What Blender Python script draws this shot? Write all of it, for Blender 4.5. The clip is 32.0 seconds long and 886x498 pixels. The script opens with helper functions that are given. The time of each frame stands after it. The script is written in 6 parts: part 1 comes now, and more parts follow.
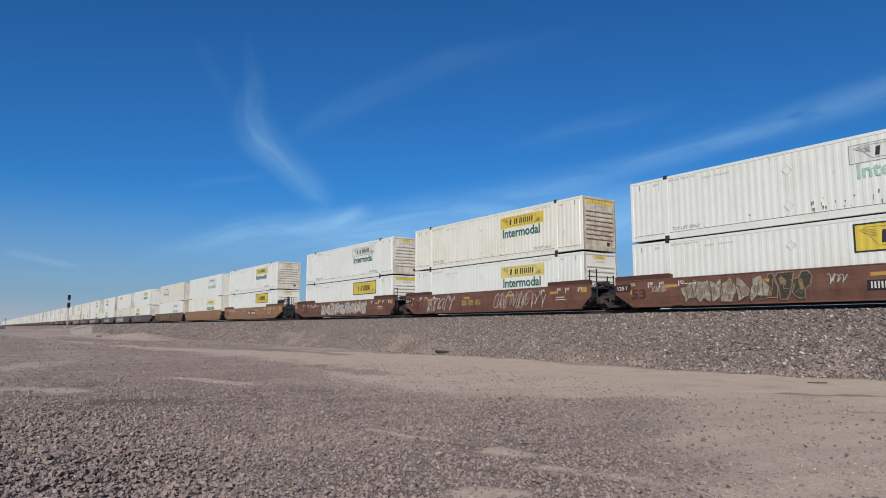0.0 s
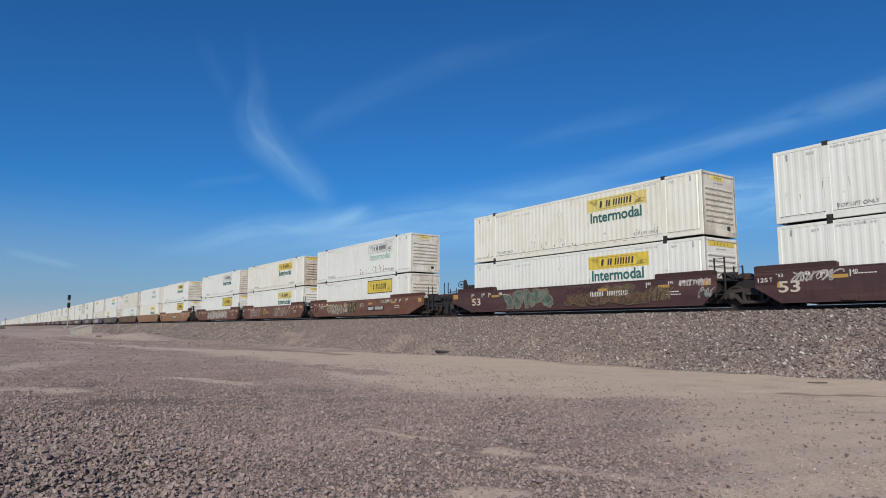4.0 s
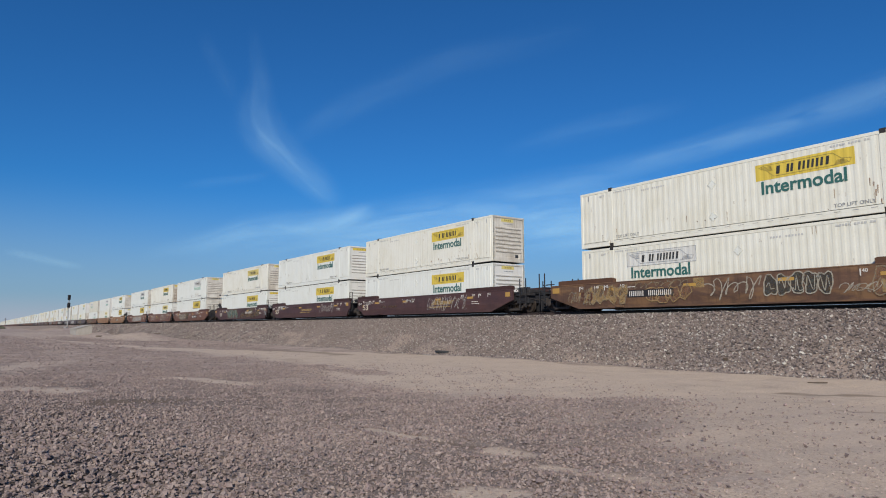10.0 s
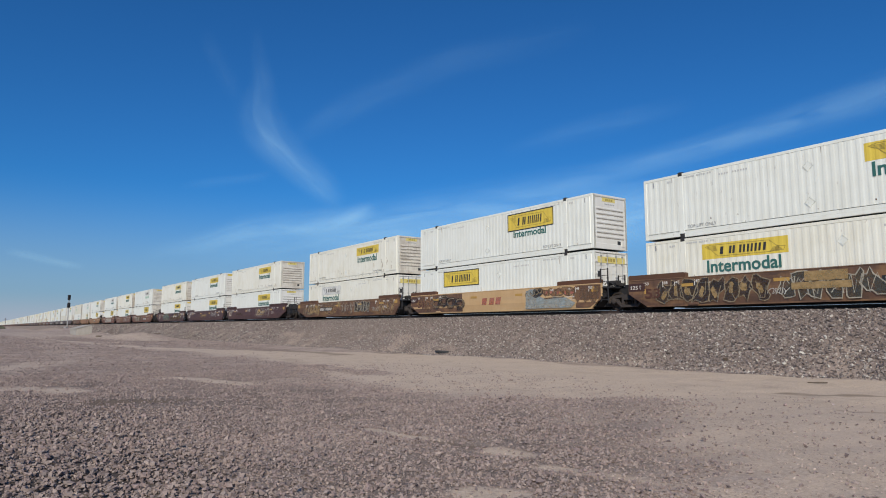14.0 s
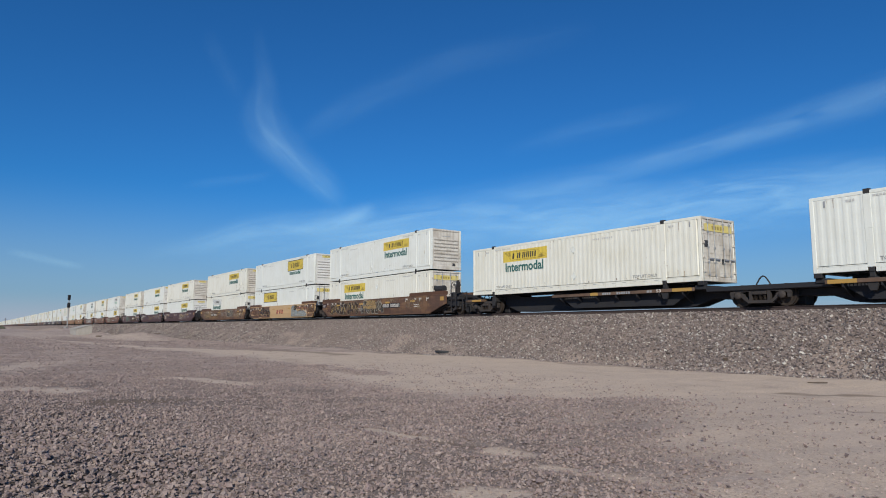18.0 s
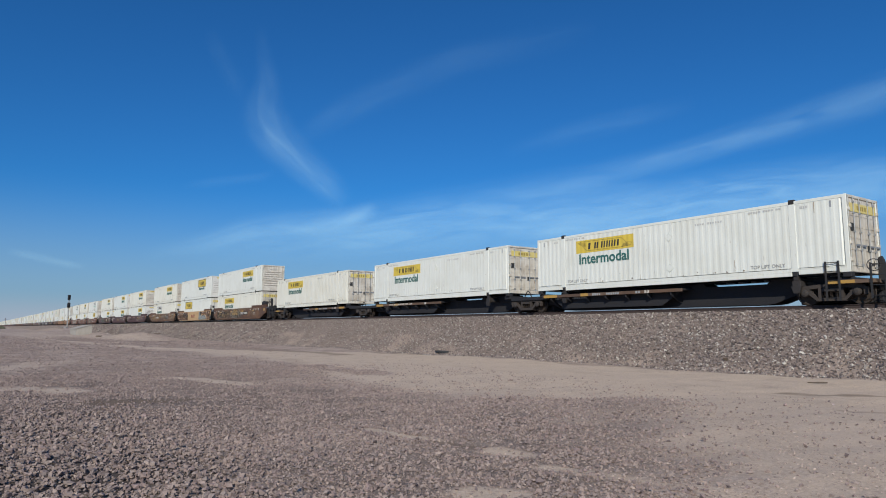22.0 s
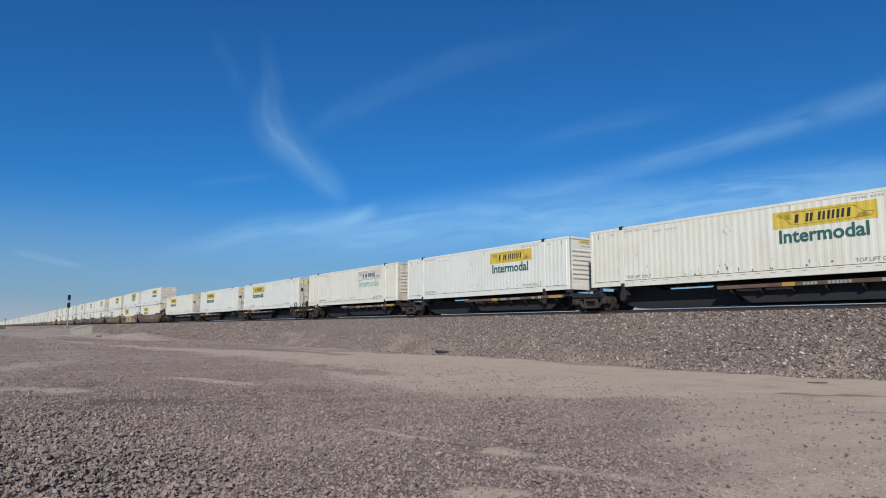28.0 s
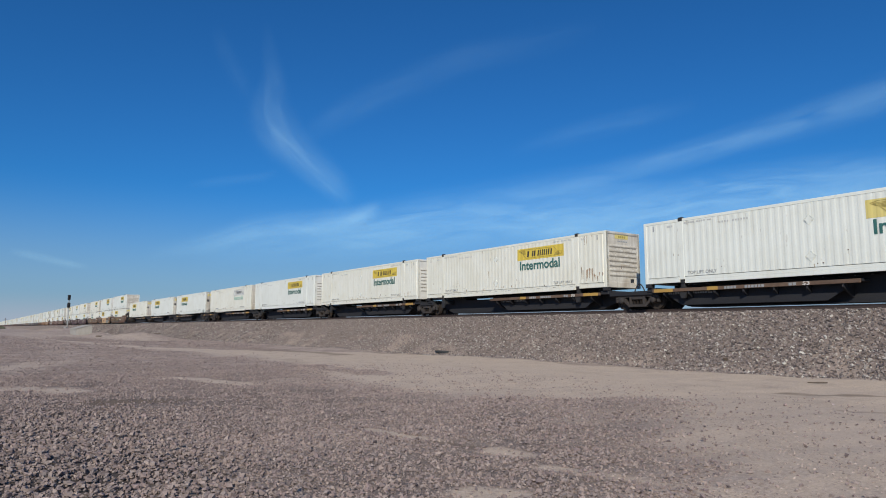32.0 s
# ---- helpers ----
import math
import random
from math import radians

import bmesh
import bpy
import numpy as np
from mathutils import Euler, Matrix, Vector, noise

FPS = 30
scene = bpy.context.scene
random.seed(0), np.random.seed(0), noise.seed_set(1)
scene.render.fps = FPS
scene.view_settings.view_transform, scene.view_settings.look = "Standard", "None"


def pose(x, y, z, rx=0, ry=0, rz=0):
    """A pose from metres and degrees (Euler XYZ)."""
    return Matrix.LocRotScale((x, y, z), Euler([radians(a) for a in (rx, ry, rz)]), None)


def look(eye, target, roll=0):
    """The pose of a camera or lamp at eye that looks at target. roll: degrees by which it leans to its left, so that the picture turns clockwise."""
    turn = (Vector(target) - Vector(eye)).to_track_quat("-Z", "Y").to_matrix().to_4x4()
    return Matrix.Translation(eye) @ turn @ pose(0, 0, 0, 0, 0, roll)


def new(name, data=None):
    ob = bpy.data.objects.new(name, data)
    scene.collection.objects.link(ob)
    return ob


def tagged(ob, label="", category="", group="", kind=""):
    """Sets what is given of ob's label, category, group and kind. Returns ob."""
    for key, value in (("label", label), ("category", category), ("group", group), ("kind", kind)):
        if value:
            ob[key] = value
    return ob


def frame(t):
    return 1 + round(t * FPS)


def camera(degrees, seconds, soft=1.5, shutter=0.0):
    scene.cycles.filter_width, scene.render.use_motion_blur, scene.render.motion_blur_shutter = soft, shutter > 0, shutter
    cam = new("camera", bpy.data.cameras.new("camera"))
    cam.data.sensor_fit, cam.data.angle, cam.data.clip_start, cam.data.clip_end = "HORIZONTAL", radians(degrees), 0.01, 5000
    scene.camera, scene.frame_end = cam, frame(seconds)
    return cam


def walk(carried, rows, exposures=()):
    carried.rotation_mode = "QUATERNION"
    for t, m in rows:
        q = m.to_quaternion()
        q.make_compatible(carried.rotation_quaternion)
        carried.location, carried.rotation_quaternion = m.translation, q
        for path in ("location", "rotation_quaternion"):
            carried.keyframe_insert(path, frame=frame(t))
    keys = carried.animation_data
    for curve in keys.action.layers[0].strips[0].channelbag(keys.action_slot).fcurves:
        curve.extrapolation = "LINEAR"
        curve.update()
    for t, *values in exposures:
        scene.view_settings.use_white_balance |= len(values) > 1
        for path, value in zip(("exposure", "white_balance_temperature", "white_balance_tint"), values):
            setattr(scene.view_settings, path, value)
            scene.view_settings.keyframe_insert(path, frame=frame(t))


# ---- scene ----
# A long stack train rolls away along a ballasted bank on a desert plain. x runs along the track, y away from the eye.
EYE = (0.0, 0.0, 1.5)
YAW, PITCH, ROLL = radians(54.854), radians(6.787), 0.03
AHEAD = Vector((-math.sin(YAW) * math.cos(PITCH), math.cos(YAW) * math.cos(PITCH), math.sin(PITCH)))
cam = camera(68.08, 32.0, soft=1.0)
STAND = look(EYE, Vector(EYE) + AHEAD * 10, ROLL)
walk(cam, [(0, STAND), (32, STAND)], [(0, 0.0, 6690, 12.5), (12, 0.0, 6660, 12.0), (18, 0.0, 6550, 11.0), (32, 0.0, 6520, 10.5)])

# ---- light ----
SUN_FROM = Vector((0.71, -0.70, 0.0)).normalized()
SUN_HIGH = radians(32)
sun = new("sun", bpy.data.lights.new("sun", "SUN"))
sun.data.energy, sun.data.angle, sun.data.color = 4.2, radians(0.53), (1.0, 0.932, 0.79)
sun_dir = Vector((SUN_FROM.x * math.cos(SUN_HIGH), SUN_FROM.y * math.cos(SUN_HIGH), math.sin(SUN_HIGH)))
sun.matrix_world = look(sun_dir * 50, (0, 0, 0))
world = bpy.data.worlds.new("sky")
scene.world = world
world.use_nodes = True
wn = world.node_tree
sky = wn.nodes.new("ShaderNodeTexSky")
sky.sky_type, sky.sun_disc = "NISHITA", False
sky.sun_elevation, sky.sun_rotation = SUN_HIGH, math.atan2(SUN_FROM.x, SUN_FROM.y)
sky.altitude, sky.air_density, sky.dust_density, sky.ozone_density = 300, 1.0, 0.6, 2.5
deep = wn.nodes.new("ShaderNodeMix")
deep.data_type, deep.blend_type = "RGBA", "MULTIPLY"
deep.inputs[0].default_value, deep.inputs[7].default_value = 1.0, (0.126, 0.52, 0.925, 1.0)
wn.links.new(sky.outputs[0], deep.inputs[6])
up = wn.nodes.new("ShaderNodeTexCoord")
split = wn.nodes.new("ShaderNodeSeparateXYZ")
wn.links.new(up.outputs["Generated"], split.inputs[0])
low = wn.nodes.new("ShaderNodeMapRange")
low.interpolation_type = "SMOOTHSTEP"
for i, v in zip((1, 2, 3, 4), (0.0, 0.21, 0.72, 0.0)):
    low.inputs[i].default_value = v
wn.links.new(split.outputs[2], low.inputs[0])
haze = wn.nodes.new("ShaderNodeMix")
haze.data_type = "RGBA"
haze.inputs[7].default_value = (2.9, 3.75, 4.75, 1.0)
wn.links.new(low.outputs[0], haze.inputs[0])
wn.links.new(deep.outputs[2], haze.inputs[6])
rim = wn.nodes.new("ShaderNodeMapRange")
rim.interpolation_type = "SMOOTHSTEP"
for i, v in zip((1, 2, 3, 4), (0.0, 0.05, 0.62, 0.0)):
    rim.inputs[i].default_value = v
wn.links.new(split.outputs[2], rim.inputs[0])
dust = wn.nodes.new("ShaderNodeMix")
dust.data_type = "RGBA"
dust.inputs[7].default_value = (4.1, 4.4, 5.3, 1.0)
wn.links.new(rim.outputs[0], dust.inputs[0])
wn.links.new(haze.outputs[2], dust.inputs[6])
wn.links.new(dust.outputs[2], wn.nodes["Background"].inputs[0])
wn.nodes["Background"].inputs[1].default_value = 0.102

# ---- materials ----


def nodes_of(name):
    m = bpy.data.materials.new(name)
    m.use_nodes = True
    nt = m.node_tree
    return m, nt, nt.nodes["Principled BSDF"]


def coords(nt, scale, kind="Object"):
    tc, mp = nt.nodes.new("ShaderNodeTexCoord"), nt.nodes.new("ShaderNodeMapping")
    mp.inputs["Scale"].default_value = scale
    info, far, shift = nt.nodes.new("ShaderNodeObjectInfo"), nt.nodes.new("ShaderNodeMath"), nt.nodes.new("ShaderNodeVectorMath")
    far.operation, far.inputs[1].default_value = "MULTIPLY", 83.0
    nt.links.new(info.outputs["Random"], far.inputs[0])
    nt.links.new(tc.outputs[kind], shift.inputs[0])
    nt.links.new(far.outputs[0], shift.inputs[1])
    nt.links.new(shift.outputs[0], mp.inputs[0])
    return mp.outputs[0]


def noise_of(nt, scale, detail=5, stretch=(1, 1, 1), rough=0.6, kind="Object"):
    n = nt.nodes.new("ShaderNodeTexNoise")
    n.inputs["Scale"].default_value, n.inputs["Detail"].default_value, n.inputs["Roughness"].default_value = scale, detail, rough
    nt.links.new(coords(nt, stretch, kind), n.inputs["Vector"])
    return n.outputs["Fac"]


def ramp_of(nt, src, lo, hi, a=0.0, b=1.0):
    r = nt.nodes.new("ShaderNodeMapRange")
    for i, v in zip((1, 2, 3, 4), (lo, hi, a, b)):
        r.inputs[i].default_value = v
    nt.links.new(src, r.inputs[0])
    return r.outputs[0]


def mixed(nt, fac, a, b, blend="MIX"):
    m = nt.nodes.new("ShaderNodeMix")
    m.data_type, m.blend_type = "RGBA", blend
    for sock, v in ((m.inputs[0], fac), (m.inputs[6], a), (m.inputs[7], b)):
        if isinstance(v, (int, float)):
            sock.default_value = v
        elif isinstance(v, tuple):
            sock.default_value = (*v, 1.0)
        else:
            nt.links.new(v, sock)
    return m.outputs[2]


def bump_of(nt, bsdf, src, strength, distance):
    b = nt.nodes.new("ShaderNodeBump")
    b.inputs["Strength"].default_value, b.inputs["Distance"].default_value = strength, distance
    nt.links.new(src, b.inputs["Height"])
    nt.links.new(b.outputs[0], bsdf.inputs["Normal"])


def surface(name, base, stain, rough=0.6, metal=0.0, amount=0.6, big=0.8, fine=25.0, streak=0.0, rust=0.0, bump=0.15, mottle=None, worn=0.0):
    """Painted or bare surface: a base colour with broad stains, fine grain, run-down streaks, faded patches and spots of rust; worn paint lets through what lies under it."""
    m, nt, bsdf = nodes_of(name)
    col = mixed(nt, ramp_of(nt, noise_of(nt, big), 0.42, 0.72, 0, amount), base, stain)
    grain = noise_of(nt, fine, 3)
    col = mixed(nt, ramp_of(nt, grain, 0.3, 0.7, 0, 0.22), col, tuple(c * 0.72 for c in base))
    if mottle:
        patches = noise_of(nt, 1.0, 6, (0.55, 0.55, 1.7), 0.65)
        col = mixed(nt, ramp_of(nt, patches, 0.47, 0.63, 0, 0.75), col, mottle)
        dust = noise_of(nt, 1.0, 5, (0.25, 0.25, 2.6), 0.7)
        col = mixed(nt, ramp_of(nt, dust, 0.52, 0.75, 0, 0.45), col, tuple(c * 0.6 + d for c, d in zip(mottle, (0.09, 0.07, 0.055))))
    if streak:
        run = noise_of(nt, 1.0, 4, (7.0, 7.0, 0.35))
        col = mixed(nt, ramp_of(nt, run, 0.5, 0.75, 0, streak), col, tuple(c * f for c, f in zip(stain, (0.8, 0.75, 0.68))))
    if rust:
        spot = noise_of(nt, 3.2, 6, (1.6, 1.6, 0.55))
        col = mixed(nt, ramp_of(nt, spot, 0.66, 0.72, 0, rust), col, (0.16, 0.07, 0.035))
    nt.links.new(col, bsdf.inputs["Base Color"])
    bsdf.inputs["Roughness"].default_value, bsdf.inputs["Metallic"].default_value = rough, metal
    nt.links.new(ramp_of(nt, grain, 0.3, 0.7, rough - 0.08, min(1, rough + 0.12)), bsdf.inputs["Roughness"])
    if bump:
        bump_of(nt, bsdf, noise_of(nt, fine * 0.4, 4), bump, 0.01)
    if worn:
        gone_off = noise_of(nt, 2.6, 7, (1.0, 1.0, 1.5), 0.72)
        nt.links.new(ramp_of(nt, gone_off, 0.36, 0.60, 0.92, 0.92 - worn), bsdf.inputs["Alpha"])
    return m


WHITES = [surface("white_paint_cool", (0.722, 0.750, 0.708), (0.62, 0.63, 0.565), 0.5, streak=0.25, rust=0.25, bump=0.05),
          surface("white_paint_warm", (0.735, 0.738, 0.665), (0.625, 0.605, 0.49), 0.55, streak=0.35, rust=0.45, bump=0.05),
          surface("white_paint_aged", (0.68, 0.675, 0.58), (0.54, 0.505, 0.40), 0.6, streak=0.5, rust=0.6, bump=0.06)]
ENDS = [surface("end_paint_clean", (0.686, 0.686, 0.660), (0.546, 0.528, 0.484), 0.55, streak=0.3, rust=0.3, bump=0.05),
        surface("end_paint_soiled", (0.634, 0.607, 0.546), (0.334, 0.282, 0.220), 0.65, amount=0.8, big=1.2, streak=0.6, rust=0.8, bump=0.08),
        surface("end_paint_dirty", (0.546, 0.502, 0.422), (0.211, 0.158, 0.114), 0.7, amount=0.9, big=1.4, streak=0.8, rust=0.9, bump=0.1)]
YELLOW = surface("sign_yellow", (0.66, 0.50, 0.07), (0.56, 0.41, 0.08), 0.5, streak=0.2, bump=0)
YELLOW_FADED = surface("sign_yellow_faded", (0.651, 0.546, 0.176), (0.616, 0.528, 0.264), 0.55, streak=0.3, bump=0)
# Paler yellow for far signs only; haze is put into the colour.
YELLOW_HAZED = surface("sign_yellow_hazed", (0.66, 0.585, 0.30), (0.62, 0.56, 0.38), 0.6, streak=0.3, bump=0)
SIGN_WHITE = surface("sign_white", (0.651, 0.660, 0.634), (0.546, 0.546, 0.510), 0.5, streak=0.3, bump=0)
BLACK_INK = surface("ink_black", (0.026, 0.028, 0.031), (0.053, 0.053, 0.053), 0.6, bump=0)
GREY_INK = surface("ink_grey", (0.264, 0.282, 0.299), (0.440, 0.440, 0.440), 0.6, bump=0)
OLIVE_INK = surface("ink_olive", (0.34, 0.26, 0.065), (0.42, 0.32, 0.08), 0.6, bump=0)
# Dark tone for lines on the ends: grime, with rib shade painted in.
GRIME_SHADE = surface("grime_and_shade", (0.20, 0.19, 0.165), (0.32, 0.28, 0.22), 0.7, amount=0.9, big=2.0, bump=0)
STENCIL = surface("stencil_grey", (0.299, 0.308, 0.317), (0.440, 0.440, 0.431), 0.6, bump=0)
PRINT = surface("print_grey", (0.493, 0.502, 0.493), (0.528, 0.528, 0.510), 0.6, bump=0)
GREEN_INK = surface("ink_green", (0.026, 0.118, 0.108), (0.05, 0.155, 0.14), 0.55, bump=0)
# Paler green for far lettering, with haze put into the colour.
GREEN_HAZED = surface("ink_green_hazed", (0.114, 0.255, 0.211), (0.264, 0.370, 0.317), 0.6, bump=0)
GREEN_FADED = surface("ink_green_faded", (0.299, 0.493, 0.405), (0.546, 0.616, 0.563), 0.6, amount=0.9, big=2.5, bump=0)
WHITE_INK = surface("ink_white", (0.634, 0.616, 0.581), (0.396, 0.334, 0.282), 0.6, streak=0.3, bump=0)
CREAM_INK = surface("ink_cream", (0.52, 0.47, 0.38), (0.36, 0.30, 0.24), 0.6, streak=0.3, bump=0)
DARK_FIT = surface("dark_fitting", (0.018, 0.019, 0.022), (0.04, 0.03, 0.025), 0.75, bump=0.2)
BLACK_STEEL = surface("black_underframe", (0.013, 0.014, 0.019), (0.024, 0.022, 0.021), 0.8, bump=0.2)
TRUCK_STEEL = surface("truck_cast_steel", (0.036, 0.031, 0.030), (0.068, 0.051, 0.041), 0.85, bump=0.3)
WHEEL_STEEL = surface("wheel_steel", (0.044, 0.033, 0.026), (0.025, 0.019, 0.018), 0.7, 0.3, bump=0.1)
BODY = {"brown": surface("wagon_brown", (0.150, 0.066, 0.043), (0.088, 0.042, 0.032), 0.65, amount=0.95, big=1.3, streak=0.6, rust=0.5, mottle=(0.175, 0.088, 0.058)),
        "maroon": surface("wagon_maroon", (0.070, 0.033, 0.034), (0.048, 0.025, 0.028), 0.6, amount=0.95, big=1.3, streak=0.6, rust=0.4, mottle=(0.086, 0.040, 0.037)),
        "ochre": surface("wagon_ochre", (0.50, 0.335, 0.175), (0.42, 0.27, 0.135), 0.6, amount=0.6, streak=0.3, rust=0.25, mottle=(0.52, 0.36, 0.20)),
        "orange": surface("wagon_orange", (0.27, 0.150, 0.078), (0.20, 0.100, 0.050), 0.7, amount=0.95, big=1.3, streak=0.7, rust=0.55, mottle=(0.25, 0.155, 0.09)),
        "rust": surface("wagon_rust", (0.118, 0.062, 0.040), (0.058, 0.034, 0.026), 0.7, amount=0.95, big=1.3, streak=0.6, rust=0.55, mottle=(0.215, 0.118, 0.055)),
        "slate": surface("wagon_slate", (0.085, 0.074, 0.080), (0.050, 0.043, 0.046), 0.7, amount=0.8, streak=0.4, mottle=(0.10, 0.075, 0.07))}
CAP = {k: surface("cap_" + k, tuple(c * 0.45 for c in v), tuple(c * 0.3 for c in v), 0.7) for k, v in
       (("brown", (0.176, 0.066, 0.044)), ("maroon", (0.106, 0.044, 0.040)), ("ochre", (0.211, 0.088, 0.044)), ("rust", (0.211, 0.097, 0.053)), ("orange", (0.264, 0.132, 0.062)), ("slate", (0.088, 0.079, 0.079)))}
REFLECT = surface("reflector_yellow", (0.44, 0.265, 0.065), (0.30, 0.17, 0.055), 0.45, bump=0)
DECK_EDGE = surface("deck_edge", (0.125, 0.075, 0.048), (0.060, 0.038, 0.028), 0.65, amount=0.9, streak=0.4, rust=0.5, mottle=(0.15, 0.105, 0.075))
SPRAY = {"white": surface("spray_white", (0.546, 0.528, 0.493), (0.396, 0.370, 0.334), 0.6, bump=0, worn=0.5),
         "green": surface("spray_green", (0.088, 0.132, 0.101), (0.062, 0.088, 0.070), 0.6, bump=0, worn=0.5),
         "tan": surface("spray_tan", (0.299, 0.238, 0.158), (0.211, 0.167, 0.114), 0.6, bump=0, worn=0.5),
         "black": surface("spray_black", (0.026, 0.023, 0.023), (0.062, 0.044, 0.040), 0.6, bump=0, worn=0.5),
         "blue": surface("spray_blue", (0.30, 0.35, 0.36), (0.36, 0.32, 0.26), 0.6, amount=0.9, big=1.6, bump=0, worn=0.5),
         "red": surface("spray_red", (0.44, 0.15, 0.11), (0.44, 0.22, 0.14), 0.6, bump=0, worn=0.5),
         "pale": surface("spray_pale", (0.440, 0.405, 0.334), (0.317, 0.273, 0.211), 0.6, bump=0, worn=0.5),
         "umber": surface("spray_umber", (0.135, 0.088, 0.058), (0.085, 0.05, 0.036), 0.6, amount=0.9, big=1.8, bump=0, worn=0.5),
         "rust": surface("spray_rust", (0.21, 0.115, 0.068), (0.12, 0.06, 0.04), 0.6, amount=0.9, big=1.8, bump=0, worn=0.5),
         "slate": surface("spray_slate", (0.050, 0.055, 0.048), (0.075, 0.06, 0.048), 0.6, bump=0, worn=0.5),
         "teal": surface("spray_teal", (0.16, 0.22, 0.19), (0.11, 0.14, 0.12), 0.6, bump=0, worn=0.5),
         "olive": surface("spray_olive", (0.17, 0.135, 0.075), (0.11, 0.085, 0.055), 0.6, bump=0, worn=0.5),
         "gold": surface("spray_gold", (0.38, 0.26, 0.12), (0.27, 0.18, 0.085), 0.6, bump=0, worn=0.5)}
STREAK = surface("run_down_stain", (0.30, 0.22, 0.15), (0.16, 0.10, 0.065), 0.8, amount=0.9, big=2.0, bump=0)
RUST_DRIP = surface("rust_drip", (0.32, 0.215, 0.145), (0.45, 0.35, 0.26), 0.8, amount=0.9, big=3.0, bump=0, worn=0.4)
CONCRETE = surface("concrete", (0.36, 0.34, 0.31), (0.25, 0.235, 0.215), 0.9, streak=0.4)
SIGNAL_BLACK = surface("signal_black", (0.02, 0.02, 0.022), (0.03, 0.03, 0.03), 0.5)
GALVANISED = surface("galvanised", (0.40, 0.41, 0.42), (0.28, 0.28, 0.28), 0.5, 0.5)
RAIL_RUST = surface("rail_side", (0.050, 0.034, 0.031), (0.034, 0.025, 0.024), 0.8)
RAIL_TOP = surface("rail_head", (0.55, 0.54, 0.52), (0.4, 0.38, 0.36), 0.25, 1.0, bump=0)
TIE = surface("concrete_tie", (0.30, 0.27, 0.24), (0.2, 0.17, 0.15), 0.9)
TIMBER = surface("old_timber", (0.07, 0.05, 0.036), (0.12, 0.09, 0.07), 0.9, fine=40)
SHRUB = surface("dry_shrub", (0.10, 0.11, 0.075), (0.16, 0.15, 0.11), 0.9)


def stone_material(name, tones, rough=0.9):
    m, nt, bsdf = nodes_of(name)
    geo, ramp = nt.nodes.new("ShaderNodeNewGeometry"), nt.nodes.new("ShaderNodeValToRGB")
    nt.links.new(geo.outputs["Random Per Island"], ramp.inputs[0])
    els = ramp.color_ramp.elements
    while len(els) < len(tones):
        els.new(0.5)
    for i, c in enumerate(tones):
        els[i].position, els[i].color = i / (len(tones) - 1), (*c, 1)
    col = mixed(nt, ramp_of(nt, noise_of(nt, 60, 3), 0.35, 0.7, 0, 0.35), ramp.outputs[0], (0.10, 0.076, 0.070))
    nt.links.new(col, bsdf.inputs["Base Color"])
    bsdf.inputs["Roughness"].default_value = rough
    bump_of(nt, bsdf, noise_of(nt, 90, 3), 0.4, 0.01)
    return m


STONE = stone_material("gravel_stone", [(0.150, 0.116, 0.110), (0.285, 0.218, 0.200), (0.340, 0.266, 0.238), (0.230, 0.186, 0.172), (0.395, 0.318, 0.284), (0.185, 0.145, 0.138), (0.320, 0.238, 0.224)])
PEBBLE = stone_material("fine_gravel_stone", [(0.257, 0.201, 0.176), (0.369, 0.293, 0.252), (0.452, 0.360, 0.312), (0.308, 0.243, 0.214), (0.512, 0.416, 0.359), (0.218, 0.172, 0.154), (0.400, 0.315, 0.278)])
BALLAST = stone_material("ballast_stone", [(0.062, 0.053, 0.054), (0.205, 0.168, 0.155), (0.150, 0.123, 0.118), (0.330, 0.276, 0.246), (0.090, 0.075, 0.073), (0.255, 0.200, 0.188), (0.575, 0.540, 0.485), (0.175, 0.142, 0.132), (0.076, 0.063, 0.062), (0.41, 0.355, 0.31)])


